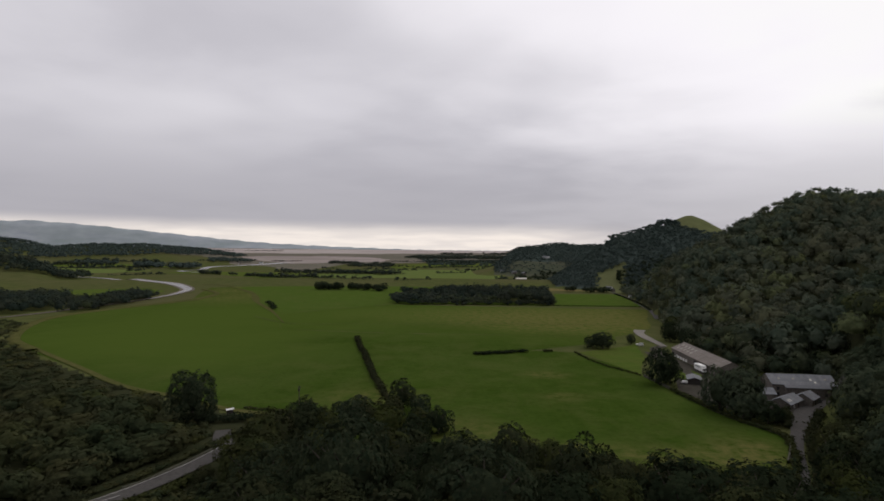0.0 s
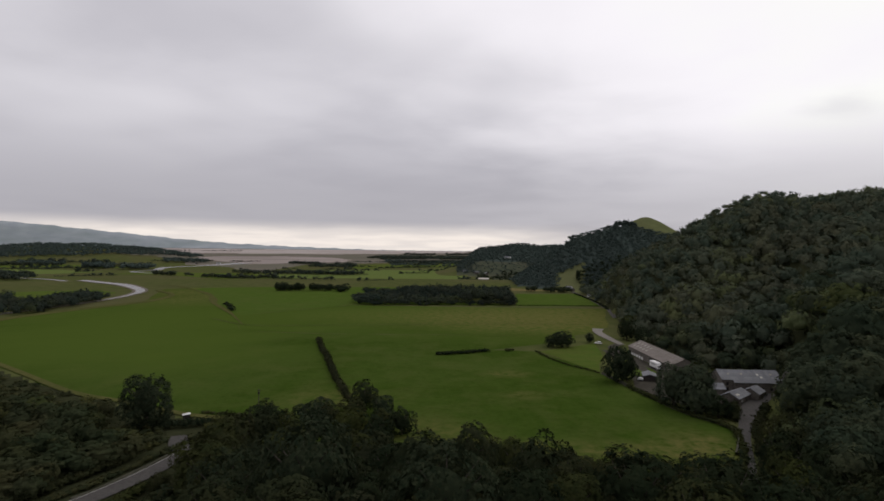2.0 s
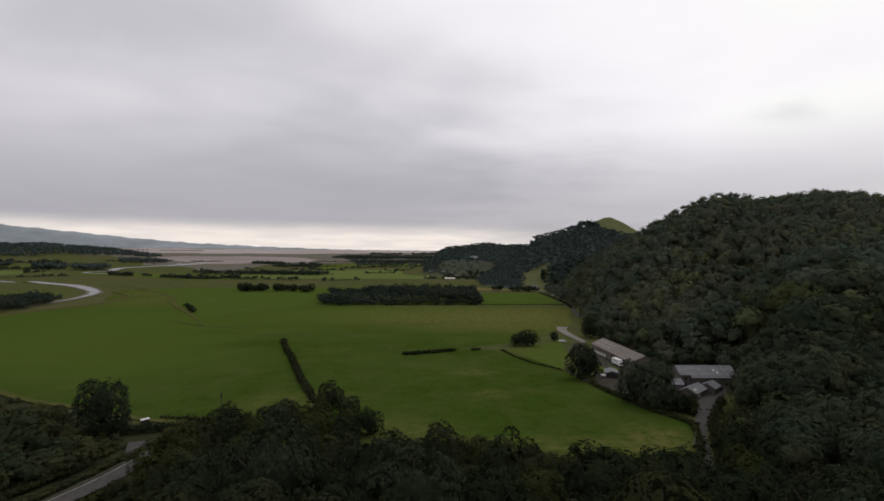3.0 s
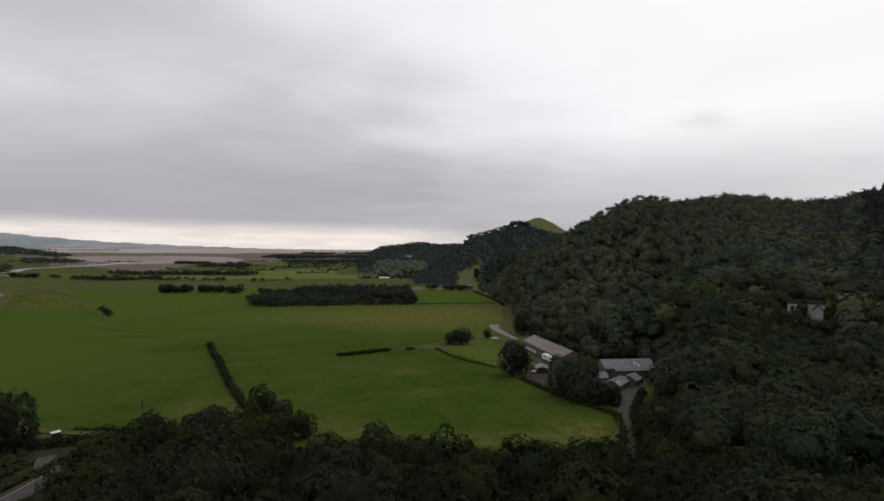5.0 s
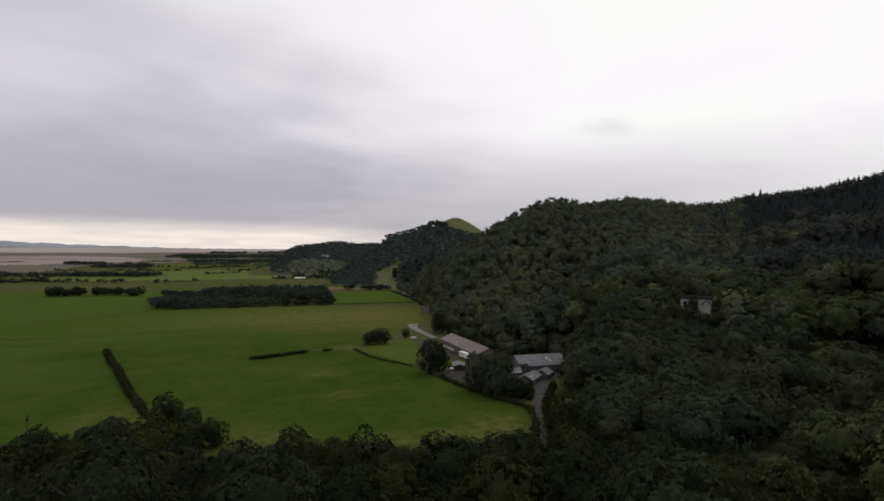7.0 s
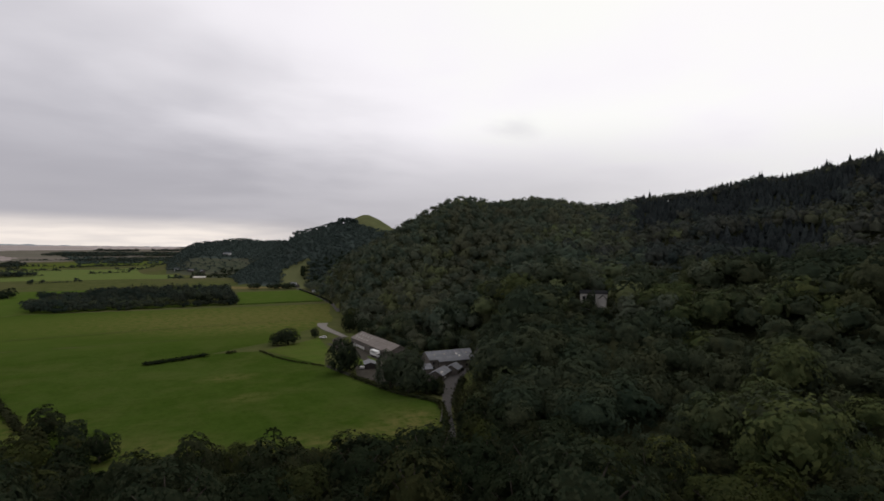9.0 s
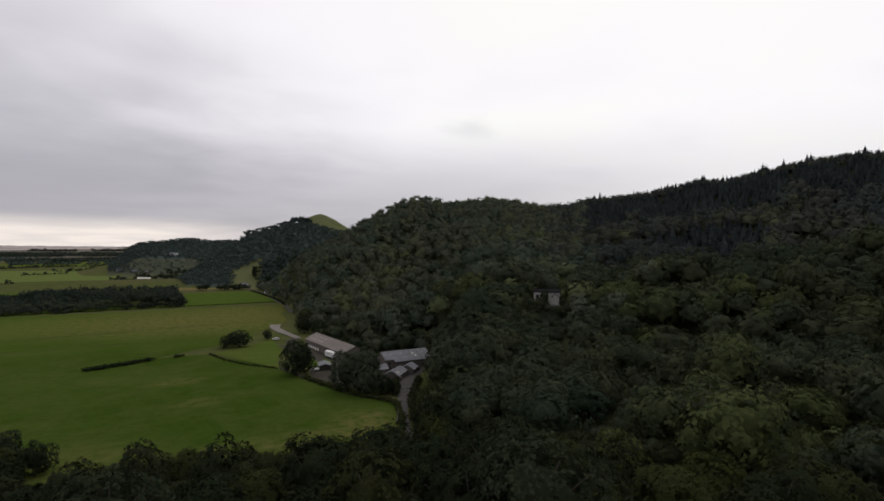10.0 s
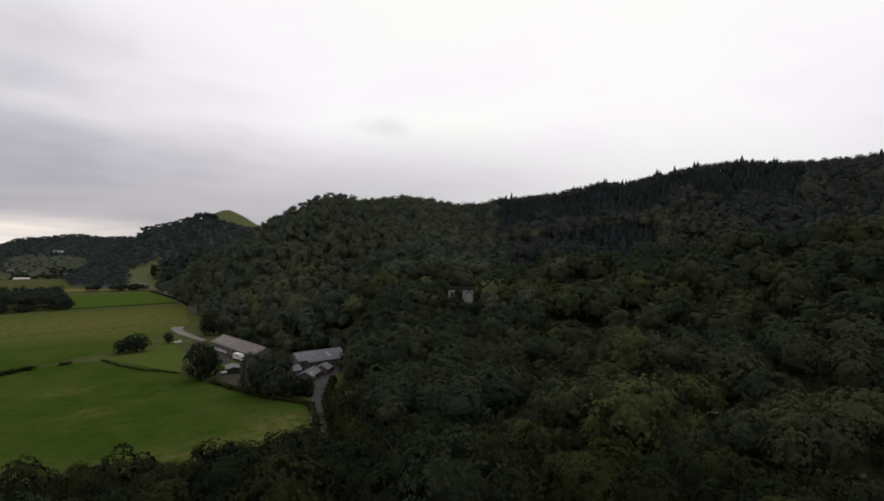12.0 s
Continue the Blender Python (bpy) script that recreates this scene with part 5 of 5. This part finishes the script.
hedge("hedge", [(-52, 330), (-45, 300), (-40, 280), (-33, 250), (-30, 236), (-20, 198)], 3.1, 2.4, "dark clipped hedge running across the meadow", 61)
hedge("hedge", [(18, 282), (32, 286), (46, 291)], 3.4, 2.2, "short dark overgrown hedge in the meadow", 62)
hedge("hedge", [(56, 292), (60, 293)], 2.4, 2.0, "small dark bush hedge beside a field line", 63)
hedge("hedge", [(92, 214), (94, 196), (97, 178), (103, 163), (101, 154), (93, 140), (84, 126), (78, 116)], 2.6, 1.8, "low scrubby hedge along the farm wall", 64, "leaf")
hedge("hedge", [(113, 541), (160, 540), (200, 538)], 1.6, 1.0, "thin dark hedge between two meadows", 65)
hedge("hedge", [(224, 690), (214, 600), (204, 538), (196, 505)], 2.5, 2.0, "low dark hedge beside the valley lane", 66)
hedge("hedge", [(-66, 183), (-52, 180), (-40, 176)], 1.8, 1.3, "thin brown hedge at the meadow edge", 67, "scrub")
def fringe():
    rng = np.random.default_rng(69)
    spots = scatter([(-22, 146), (2, 139), (30, 132), (52, 127), (76, 125), (90, 127), (86, 112), (60, 112), (30, 120), (0, 128), (-20, 134)], 4.6, rng)
    spots = [p for p in spots if all(math.hypot(p[0] - q.x, p[1] - q.y) > 3.6 for q in LANE_LINE)]
    stand("meadow_fringe", MID_CROWNS, crowns(spots, rng, (2.6, 4.8), (0.8, 1.15), (2.6, 5.0)), "leaf_edge", "ragged bushes between wood and meadow", "bushes", 70)


fringe()


hedge("hedge", [(73, 291), (77, 264), (89, 238)], 1.4, 1.1, "thin dark hedge bank at the paddock edge", 60)
strip("field_wall", [(90, 237), (92, 217), (94, 196), (97, 178), (103, 163), (100, 153), (91, 140)], [0.6], 0.0, "wallstone", "low grey dry-stone field wall", "wall", height=1.1, step=3)
DITCH = [(-345, 776), (-318, 778), (-273, 721), (-232, 655), (-208, 600), (-188, 547), (-160, 492), (-142, 455), (-116, 395)]
strip("ditch", [(-150, 430), (-110, 392), (-60, 392), (60, 402), (150, 400)], [1.0], 0.34, "ground", "shallow dark ditch across the meadow", "ditch")
strip("ditch", DITCH, [4, 7, 3, 8, 5, 9, 4, 5, 2, 1], 0.34, "verge", "old dry ditch in the meadow", "ditch")
strip("meadow_edge", [(-262, 566), (-268, 533), (-287, 474), (-296, 421), (-285, 374), (-251, 316), (-213, 283), (-163, 242), (-125, 211), (-98, 197), (-70, 181), (-52, 177)], [5, 5, 4, 4, 3, 3, 3], 0.34, "verge",
      "strip of dry uncut grass round the meadow", "grass")


# ---- the grassy knoll behind the wooded hill ----
def knoll():
    az, r = np.radians(np.arange(21.5, 30, 0.25)), np.arange(1004, 1135, 7.0)
    a, d = np.meshgrid(az, r)
    x, y = d * np.sin(a), d * np.cos(a)
    v = np.stack([x, y, land(x, y) + 0.5], -1).reshape(-1, 3)
    n = len(az)
    i, j = np.meshgrid(np.arange(len(r) - 1), np.arange(n - 1), indexing="ij")
    q = np.stack([i * n + j, i * n + j + 1, (i + 1) * n + j + 1, (i + 1) * n + j], -1).reshape(-1, 4)
    tagged(new("knoll_grass", mesh_np("knoll_grass", v, q[:, ::-1], mat="knoll", smooth=True)), "bare olive-green grassy hilltop above the woods", "grass", kind="structure")


knoll()


# ---- buildings ----
def window(parent, x, y, z, w, h, face=-1, axis="y", mat="white"):
    """A framed window on a wall that faces along an axis; the frame stands a little proud."""
    d = 0.05 * face

    def slab(x0, x1, z0, z1, t0, t1):
        lo, hi = sorted((t0, t1))
        return boxed(x + x0, y + lo, z + z0, x + x1, y + hi, z + z1) if axis == "y" else boxed(x + lo, y + x0, z + z0, x + hi, y + x1, z + z1)

    bm = bmesh.new()
    for x0, x1, z0, z1 in ((-w / 2, w / 2, 0, 0.1), (-w / 2, w / 2, h - 0.1, h), (-w / 2, -w / 2 + 0.1, 0.1, h - 0.1), (w / 2 - 0.1, w / 2, 0.1, h - 0.1), (-0.05, 0.05, 0.1, h - 0.1)):
        lo, hi = sorted((0.0, d * 1.6))
        if axis == "y":
            box(bm, x + x0, y + lo, z + z0, x + x1, y + hi, z + z1)
        else:
            box(bm, x + lo, y + x0, z + z0, x + hi, y + x1, z + z1)
    fr = part("window", bm, mat, parent, "white framed window" if mat == "white" else "dark framed window")
    part("pane", slab(-w / 2 + 0.09, w / 2 - 0.09, 0.09, h - 0.09, 0.004 * face, d), "glassy", fr)
    part("sill", slab(-w / 2 - 0.08, w / 2 + 0.08, -0.1, -0.002, 0.0, d * 3), "stone", fr)
    return fr


def gable_walls(half, length, eave, ridge, thick=0.35):
    """Two long walls and two gables round an open inside; the ridge runs along y."""
    bm = bmesh.new()
    y = length / 2
    box(bm, -half, -y + thick, -0.6, -half + thick, y - thick, eave)
    box(bm, half - thick, -y + thick, -0.6, half, y - thick, eave)
    out = [(-half, -0.6), (half, -0.6), (half, eave), (0, ridge), (-half, eave)]
    prism(bm, out, -y, -y + thick)
    prism(bm, out, y - thick, y)
    return bm


def roof_slab(half, y0, y1, eave, ridge, over, thick, side, along0=0.0, along1=1.0):
    """A pitched sheet from ridge to eave on one side, or a stretch of it."""
    run, fall = half + over, (ridge - eave) * (half + over) / half
    d = Vector((run, -fall)).normalized()
    nrm = Vector((-d.y, d.x))
    p0, p1 = Vector((run * along0, ridge - fall * along0)), Vector((run * along1, ridge - fall * along1))
    o = [p0, p1, p1 + nrm * thick, p0 + nrm * thick]
    return prism(bmesh.new(), [(side * p.x, p.y + 0.02) for p in o], y0, y1)


def gabled_house(name, x, y, z, turn, half, length, eave, ridge, wall, roof, label, category, bays=0, chimneys=(), windows=(), doors=(), over=0.3, frames="white"):
    """A gabled building whose ridge runs along its own y. Roof bays are pieces of their own."""
    root = empty(name, x, y, z, turn)
    part("wall", gable_walls(half, length, eave, ridge), wall, root)
    n = max(1, bays)
    y0, w = -length / 2 - over, (length + 2 * over) / n
    slabs = []
    for side in (-1, 1):
        rf = part("roof", roof_slab(half, -length / 2 - over, length / 2 + over, eave, ridge, over, 0.10, side), roof, root)
        slabs.append(rf)
        if bays:
            mesh = None
            for row in range(3):
                mesh = None
                for i in range(n):
                    if mesh is None:
                        pc = part("roof_sheet", roof_slab(half, -w * 0.497, w * 0.497, eave, ridge, over, 0.15, side, row / 3 + 0.004, (row + 1) / 3 - 0.001), roof, rf)
                        mesh = pc.data
                    else:
                        pc = new("roof_sheet", mesh)
                        pc.parent = rf
                    pc.location = (0, y0 + (i + 0.5) * w, 0)
    part("ridge_cap", prism(bmesh.new(), [(-0.3, ridge + 0.02), (0.3, ridge + 0.02), (0, ridge + 0.26)], -length / 2 - over, length / 2 + over), roof, root)
    for cy in chimneys:
        ch = part("chimney", boxed(-0.45, cy - 0.6, ridge - 0.8, 0.45, cy + 0.6, ridge + 1.1, bevel=0.04), "stone", root)
        part("chimney_pot", bmesh_cone(0.16, 0.13, 0.5, (0, cy, ridge + 1.35)), "fibre", ch)
    for side, wy, wz, ww, wh in windows:
        window(root, side * half, wy, wz, ww, wh, face=side, axis="x", mat=frames)
    for side, dy, dw, dh, dm in doors:
        lo, hi = sorted((side * half, side * (half + 0.06)))
        part("door", boxed(lo, dy - dw / 2, 0, hi, dy + dw / 2, dh), dm, root, "dark boarded door" if dm == "dark" else "white boarded panel")
    return tagged(root, label, category), slabs


def bmesh_cone(r0, r1, h, at, seg=10):
    bm = bmesh.new()
    bmesh.ops.create_cone(bm, cap_ends=True, segments=seg, radius1=r0, radius2=r1, depth=h, matrix=Matrix.Translation(at))
    return bm


# the long barn
barn, (barn_west, barn_east) = gabled_house("barn", 129.5, 262, 0, -3, 6.6, 52, 3.8, 6.8, "stone", "fibre", "long low barn with a brown-grey sheeted roof", "barn", bays=26,
                                            doors=[(-1, 20.5 - 3.4 * i, 2.0, 1.4, "white") for i in range(5)] + [(-1, -4, 3.2, 3.0, "dark"), (-1, -14, 3.2, 3.0, "dark")])
for i in range(5):
    for row in range(2):
        u = 0.22 + 0.34 * row
        sk = part("skylight", roof_slab(6.6, -0.75, 0.75, 3.8, 6.8, 0.3, 0.19, -1, u, u + 0.2), "old_skylight", barn_west, "pale translucent roof light")
        sk.location = (0, 22 - 4.0 * i, 0)
for i in range(3):
    sk = part("skylight", roof_slab(6.6, -0.75, 0.75, 3.8, 6.8, 0.3, 0.19, 1, 0.3, 0.5), "old_skylight", barn_east, "pale translucent roof light")
    sk.location = (0, 14 - 9.0 * i, 0)

# the farmhouse with its slate roof, and two low outhouses
house, slopes = gabled_house("farmhouse", 139.0, 208.6, 0, 84, 4.9, 23.4, 5.2, 8.0, "stone", "slate", "long stone farmhouse with a grey slate roof", "house", bays=18,
                             windows=[(-1, 9.6, 3.0, 1.0, 1.2), (-1, -10.1, 3.0, 1.0, 1.2), (-1, 9.6, 0.8, 1.0, 1.3)], frames="dark")
part("outshot_wall", boxed(-6.1, -8.5, -0.6, -4.902, 7.4, 4.2), "stone", house, "stone wall of the outshot")
lean = part("outshot_roof", roof_slab(4.9, -8.8, 7.7, 5.2, 8.0, 0.3, 0.16, -1, 0.99, 1.28), "slate", house, "slate roof that runs on down over the outshot")
for yy in (-7.0, -3.6, 0.4, 4.2):
    window(house, -6.1, yy, 1.2, 1.0, 1.2, face=-1, axis="x", mat="dark")
part("door", boxed(-6.16, -1.9, 0, -6.102, -0.9, 2.1), "dark", house, "dark boarded door")
for u, yy in ((0.42, -3.2), (0.66, -4.2), (0.36, -8.6), (0.36, 3.0), (0.36, 8.2)):
    bright = yy in (-3.2, -4.2)
    sk = part("skylight", roof_slab(4.9, -0.4, 0.4, 5.2, 8.0, 0.3, 0.22, -1, u, u + 0.14), "skylight" if bright else "old_skylight", slopes[0], "bright roof window" if bright else "dull roof window")
    sk.location = (0, yy, 0)
outhouse, oslopes = gabled_house("outhouse", 124.2, 192.2, 0, -52, 3.2, 11.5, 2.5, 4.2, "stone", "slate", "low stone outhouse with a slate roof and roof lights", "outhouse", bays=8,
                                 windows=[(1, -2.5, 0.9, 0.9, 0.9)], doors=[(1, 1.5, 1.0, 2.0, "dark")])
for yy in (-2.4, -3.9):
    sk = part("skylight", roof_slab(3.2, -0.35, 0.35, 2.5, 4.2, 0.3, 0.22, 1, 0.38, 0.66), "skylight", oslopes[1], "bright roof window")
    sk.location = (0, yy, 0)
gabled_house("outhouse", 134.2, 196.6, 0, -50, 3.0, 7.5, 2.6, 4.3, "stone", "slate", "small stone outhouse with a slate roof", "outhouse", bays=6, doors=[(1, 0, 1.0, 2.0, "dark")])
gabled_house("outhouse", 121.5, 203, 0, 84, 2.8, 8, 2.6, 4.2, "stone", "slate", "low stone lean-to against the farmhouse", "outhouse", bays=6)
gabled_house("shed", 107.0, 226.4, 0, -20, 2.6, 8, 2.2, 3.0, "dark", "slate", "low dark shed with a grey roof in the farmyard", "shed", bays=5, doors=[(-1, 0, 2.0, 1.9, "dark")])

# the white house half hidden in the hill wood
VX, VY = 208.0, 181.0
VZ = ground_height(VX, VY)
villa, _ = gabled_house("villa", VX, VY, VZ, 42, 3.8, 13, 7.5, 8.9, "old_render", "dark_slate", "white rendered house half hidden among trees", "house", bays=9,
                        windows=[(-1, k, 4.7, 1.5, 1.6) for k in (-4.6, 0.4, 4.6)] + [(-1, k, 1.2, 1.4, 1.6) for k in (-4.6, 4.6)], frames="dark")
wing, _ = gabled_house("villa_wing", VX - 1, VY - 6.5, VZ, -48, 1.7, 4.5, 5.4, 7.0, "old_render", "dark_slate", "white gabled wing of the house in the wood", "house", bays=4,
                       windows=[(-1, 0, 3.6, 0.9, 1.2)])


def cottage(x, y, turn, length, label, wall="white", half=3.0, eave=3.0, ridge=5.2):
    ob, _ = gabled_house("cottage", x, y, ground_height(x, y), turn, half, length, eave, ridge, wall, "slate", label, "house",
                         chimneys=(length / 2 - 0.8,), windows=[(s, k, 0.9, 1.0, 1.2) for s in (-1, 1) for k in (-length / 4, length / 4)],
                         doors=[(-1, 0, 1.0, 2.1, "dark")])
    ob["group"] = "far cottages"


cottage(239, 765, 40, 9, "white far cottage at the foot of the wood")
cottage(236, 742, 10, 7, "pale far cottage beside the valley lane", "stone")
cottage(230, 652, 70, 5, "small white far shed beside the valley lane", "white", 1.8, 2.0, 3.0)
cottage(162, 1200, 70, 12, "pale far farmhouse under the headland", "stone")
cottage(182, 1185, 20, 10, "pale far house under the headland", "stone")
cottage(140, 1230, 85, 10, "white far cottage under the headland")
cottage(258, 1330, 60, 16, "white far house on the wooded headland", "white", 3.4, 4.6, 7.0)
cottage(-640, 1900, 80, 14, "white far farm beyond the river")
cottage(-700, 1860, 30, 12, "pale far farm building beyond the river", "stone")
gabled_house("far_barn", 147, 986, 0, 70, 5, 19, 3.6, 5.6, "stone", "skylight", "far barn with a pale sheeted roof", "barn")

# ---- vehicles ----
def wheel(parent, x, y, r, w=0.22):
    bm = bmesh.new()
    bmesh.ops.create_cone(bm, cap_ends=True, segments=16, radius1=r, radius2=r, depth=w, matrix=pose(x, y, r, 0, 90, 0))
    wh = part("wheel", bm, "rubber", parent, "black tyre")
    rim = bmesh.new()
    bmesh.ops.create_cone(rim, cap_ends=True, segments=12, radius1=r * 0.6, radius2=r * 0.5, depth=w + 0.04, matrix=pose(x, y, r, 0, 90, 0))
    part("rim", rim, "slate", wh)


def make_car(x, y, turn, paint, label, long=4.3, wide=1.78, z=0.325):
    root = empty("car", x, y, ground_height(x, y) + z, turn)
    h = long / 2
    side = [(-h, 0.35), (-h + 0.1, 0.75), (-h * 0.95, 0.95), (-h * 0.52, 1.0), (h * 0.45, 1.0), (h * 0.95, 0.82), (h, 0.6), (h, 0.35), (h - 0.3, 0.25), (-h + 0.3, 0.25)]
    bm = prism(bmesh.new(), [(b, c) for b, c in side], -wide / 2, wide / 2)
    bmesh.ops.rotate(bm, verts=bm.verts[:], cent=(0, 0, 0), matrix=Matrix.Rotation(radians(90), 3, "Z"))
    bmesh.ops.bevel(bm, geom=bm.edges[:], offset=0.06, segments=2, affect="EDGES")
    part("body", bm, paint, root)
    cab = bmesh.new()
    lo = [(-0.82, -1.95, 0.98), (0.82, -1.95, 0.98), (0.82, 0.95, 0.98), (-0.82, 0.95, 0.98)]
    hi = [(-0.62, -1.45, 1.42), (0.62, -1.45, 1.42), (0.62, 0.25, 1.42), (-0.62, 0.25, 1.42)]
    a, b = [cab.verts.new(p) for p in lo], [cab.verts.new(p) for p in hi]
    for i in range(4):
        cab.faces.new((a[i], a[(i + 1) % 4], b[(i + 1) % 4], b[i]))
    cab.faces.new(b)
    cab.faces.new(a[::-1])
    part("windows", cab, "glassy", root, "dark glass")
    part("roof", boxed(-0.64, -1.5, 1.40, 0.64, 0.3, 1.47, bevel=0.03), paint, root)
    for sx in (-0.62, 0.62):
        part("headlight", boxed(sx - 0.2, h - 0.06, 0.62, sx + 0.2, h + 0.02, 0.78), "white", root, "clear headlight")
        part("tail_light", boxed(sx - 0.16, -h - 0.02, 0.68, sx + 0.16, -h + 0.05, 0.84), "dark", root, "dark red tail light")
    for sx in (-0.78, 0.78):
        for sy in (-h * 0.62, h * 0.64):
            wheel(root, sx, sy, 0.32)
    return tagged(root, label, "car")


make_car(139, 197.5, -55, "carpaint", "dark car stopped on the lane beside the farmhouse")
make_car(116.8, 314.5, 62, "white", "white car parked beside the farm track", z=0.26)


def make_horsebox(x, y, turn):
    root = empty("horsebox", x, y, 0.24, turn)
    part("body", boxed(-1.2, -4.2, 0.75, 1.2, 1.6, 3.3, bevel=0.12), "white", root, "white rounded box body")
    part("cab", boxed(-1.05, 1.75, 0.45, 1.05, 3.3, 2.25, bevel=0.2), "white", root, "white driver's cab")
    part("luton", boxed(-1.1, 1.62, 2.3, 1.1, 2.7, 3.15, bevel=0.12), "white", root)
    part("windscreen", boxed(-0.9, 3.28, 1.35, 0.9, 3.33, 2.0), "glassy", root, "dark windscreen")
    for sx in (-1.16, 1.16):
        for yy in (-2.6, -1.0, 0.6):
            part("side_window", boxed(sx * 1.05 - 0.02, yy - 0.45, 2.2, sx * 1.05 + 0.02, yy + 0.45, 2.7), "glassy", root, "small dark window")
    part("chassis", boxed(-0.9, -3.5, 0.45, 0.9, 3.1, 0.73), "dark", root)
    for sx in (-0.95, 0.95):
        for sy in (-2.2, 2.5):
            wheel(root, sx, sy, 0.42, 0.3)
    return tagged(root, "white horsebox lorry parked along the barn", "lorry")


make_horsebox(119.8, 246.5, 182)


def make_trailer(x, y, turn):
    root = empty("trailer", x, y, 0.12, turn)
    part("body", boxed(-0.75, -1.3, 0.5, 0.75, 1.3, 1.25, bevel=0.06), "white", root, "white box body")
    part("drawbar", boxed(-0.05, 1.3, 0.45, 0.05, 2.3, 0.55), "dark", root)
    for sx in (-0.8, 0.8):
        wheel(root, sx, -0.1, 0.32)
    return tagged(root, "small white box trailer parked in the farmyard", "trailer")


make_trailer(102.0, 224.4, 70)


def make_hut(x, y):
    root = empty("field_hut", x, y, 0.12, 25)
    part("wall", boxed(-1.0, -0.8, 0, 1.0, 0.8, 1.7), "dark", root, "dark boarded wall")
    part("roof", prism(bmesh.new(), [(-1.2, 1.75), (1.2, 1.98), (1.2, 2.06), (-1.2, 1.83)], -0.95, 0.95), "white", root, "white sheeted roof")
    part("door", boxed(-0.4, -0.86, 0.05, 0.4, -0.804, 1.5), "dark", root)
    return tagged(root, "small dark field hut with a white roof", "hut")


make_hut(-69, 176)


def make_pole(x, y, h):
    root = empty("power_pole", x, y, 0)
    part("post", bmesh_cone(0.17, 0.12, h + 0.6, (0, 0, h / 2 - 0.3)), "bark", root)
    part("crossarm", boxed(-0.55, -0.06, h - 0.5, 0.55, 0.06, h - 0.38), "bark", root)
    for sx in (-0.45, 0, 0.45):
        part("insulator", bmesh_cone(0.1, 0.06, 0.3, (sx, 0, h - 0.24 if sx else h + 0.15)), "dark", root, "dark insulator")
    part("transformer", boxed(-0.3, -0.45, h - 1.5, 0.3, -0.13, h - 0.75, bevel=0.05), "dark", root)
    return tagged(root, "wooden power pole with a crossarm in the meadow", "pole")


make_pole(-49, 186, 7.2)
sheet("farmyard", [(95, 214), (98, 197), (106, 180), (114, 186), (124, 186), (134, 194), (150, 203), (158, 214), (140, 222), (122, 228), (121, 292), (112, 296), (108, 262), (103, 235)], 0.06, "yard",
      "muddy gravel farmyard", "yard")
sheet("yard_grass", [(102, 236), (110, 228), (117, 240), (117, 268), (110, 274), (106, 258)], 0.14, "olive", "patch of grass in the farmyard", "grass")

hedge("hedge", [(-115, 84), (-88, 108), (-74, 123), (-67, 138), (-61, 155)], 2.4, 1.5, "low rough brown hedge along the country road", 81, "scrub")
hedge("hedge", [(109, 168.5), (113, 176), (119, 184.5)], 3.0, 3.3, "olive bushes between the outhouses and the lane", 84, "leaf")
hedge("hedge", [(86, 121), (93.6, 132), (100.3, 143.8), (107.3, 155), (114.4, 164.4), (119.5, 170.5), (125, 177), (130, 183)], 3.0, 2.8, "green bushes along the widened lane", 85, "leaf")
hedge("hedge", [(-80, 167), (-70, 168.5), (-60, 171)], 3.2, 3.0, "dark hedge in the shade beside a large tree", 83, "leaf_dark")
hedge("hedge", [(-122, 86), (-94, 110), (-79, 126), (-72, 142), (-72, 150)], 4.0, 2.6, "rough thicket at the edge of the roadside wood", 86, "leaf")
hedge("hedge", [(-100, 72), (-76, 98), (-63, 115), (-58, 126)], 3.4, 2.4, "rough green hedge along the country road", 82, "leaf")
dark_tree = make_tree(501, "leaf_dark", 12.0, 2.5, 1500, 0.07, "dark evergreen tree in front of the white house", 9)
put(dark_tree, at_tree(dark_tree, 200.0, 175.4, 15))
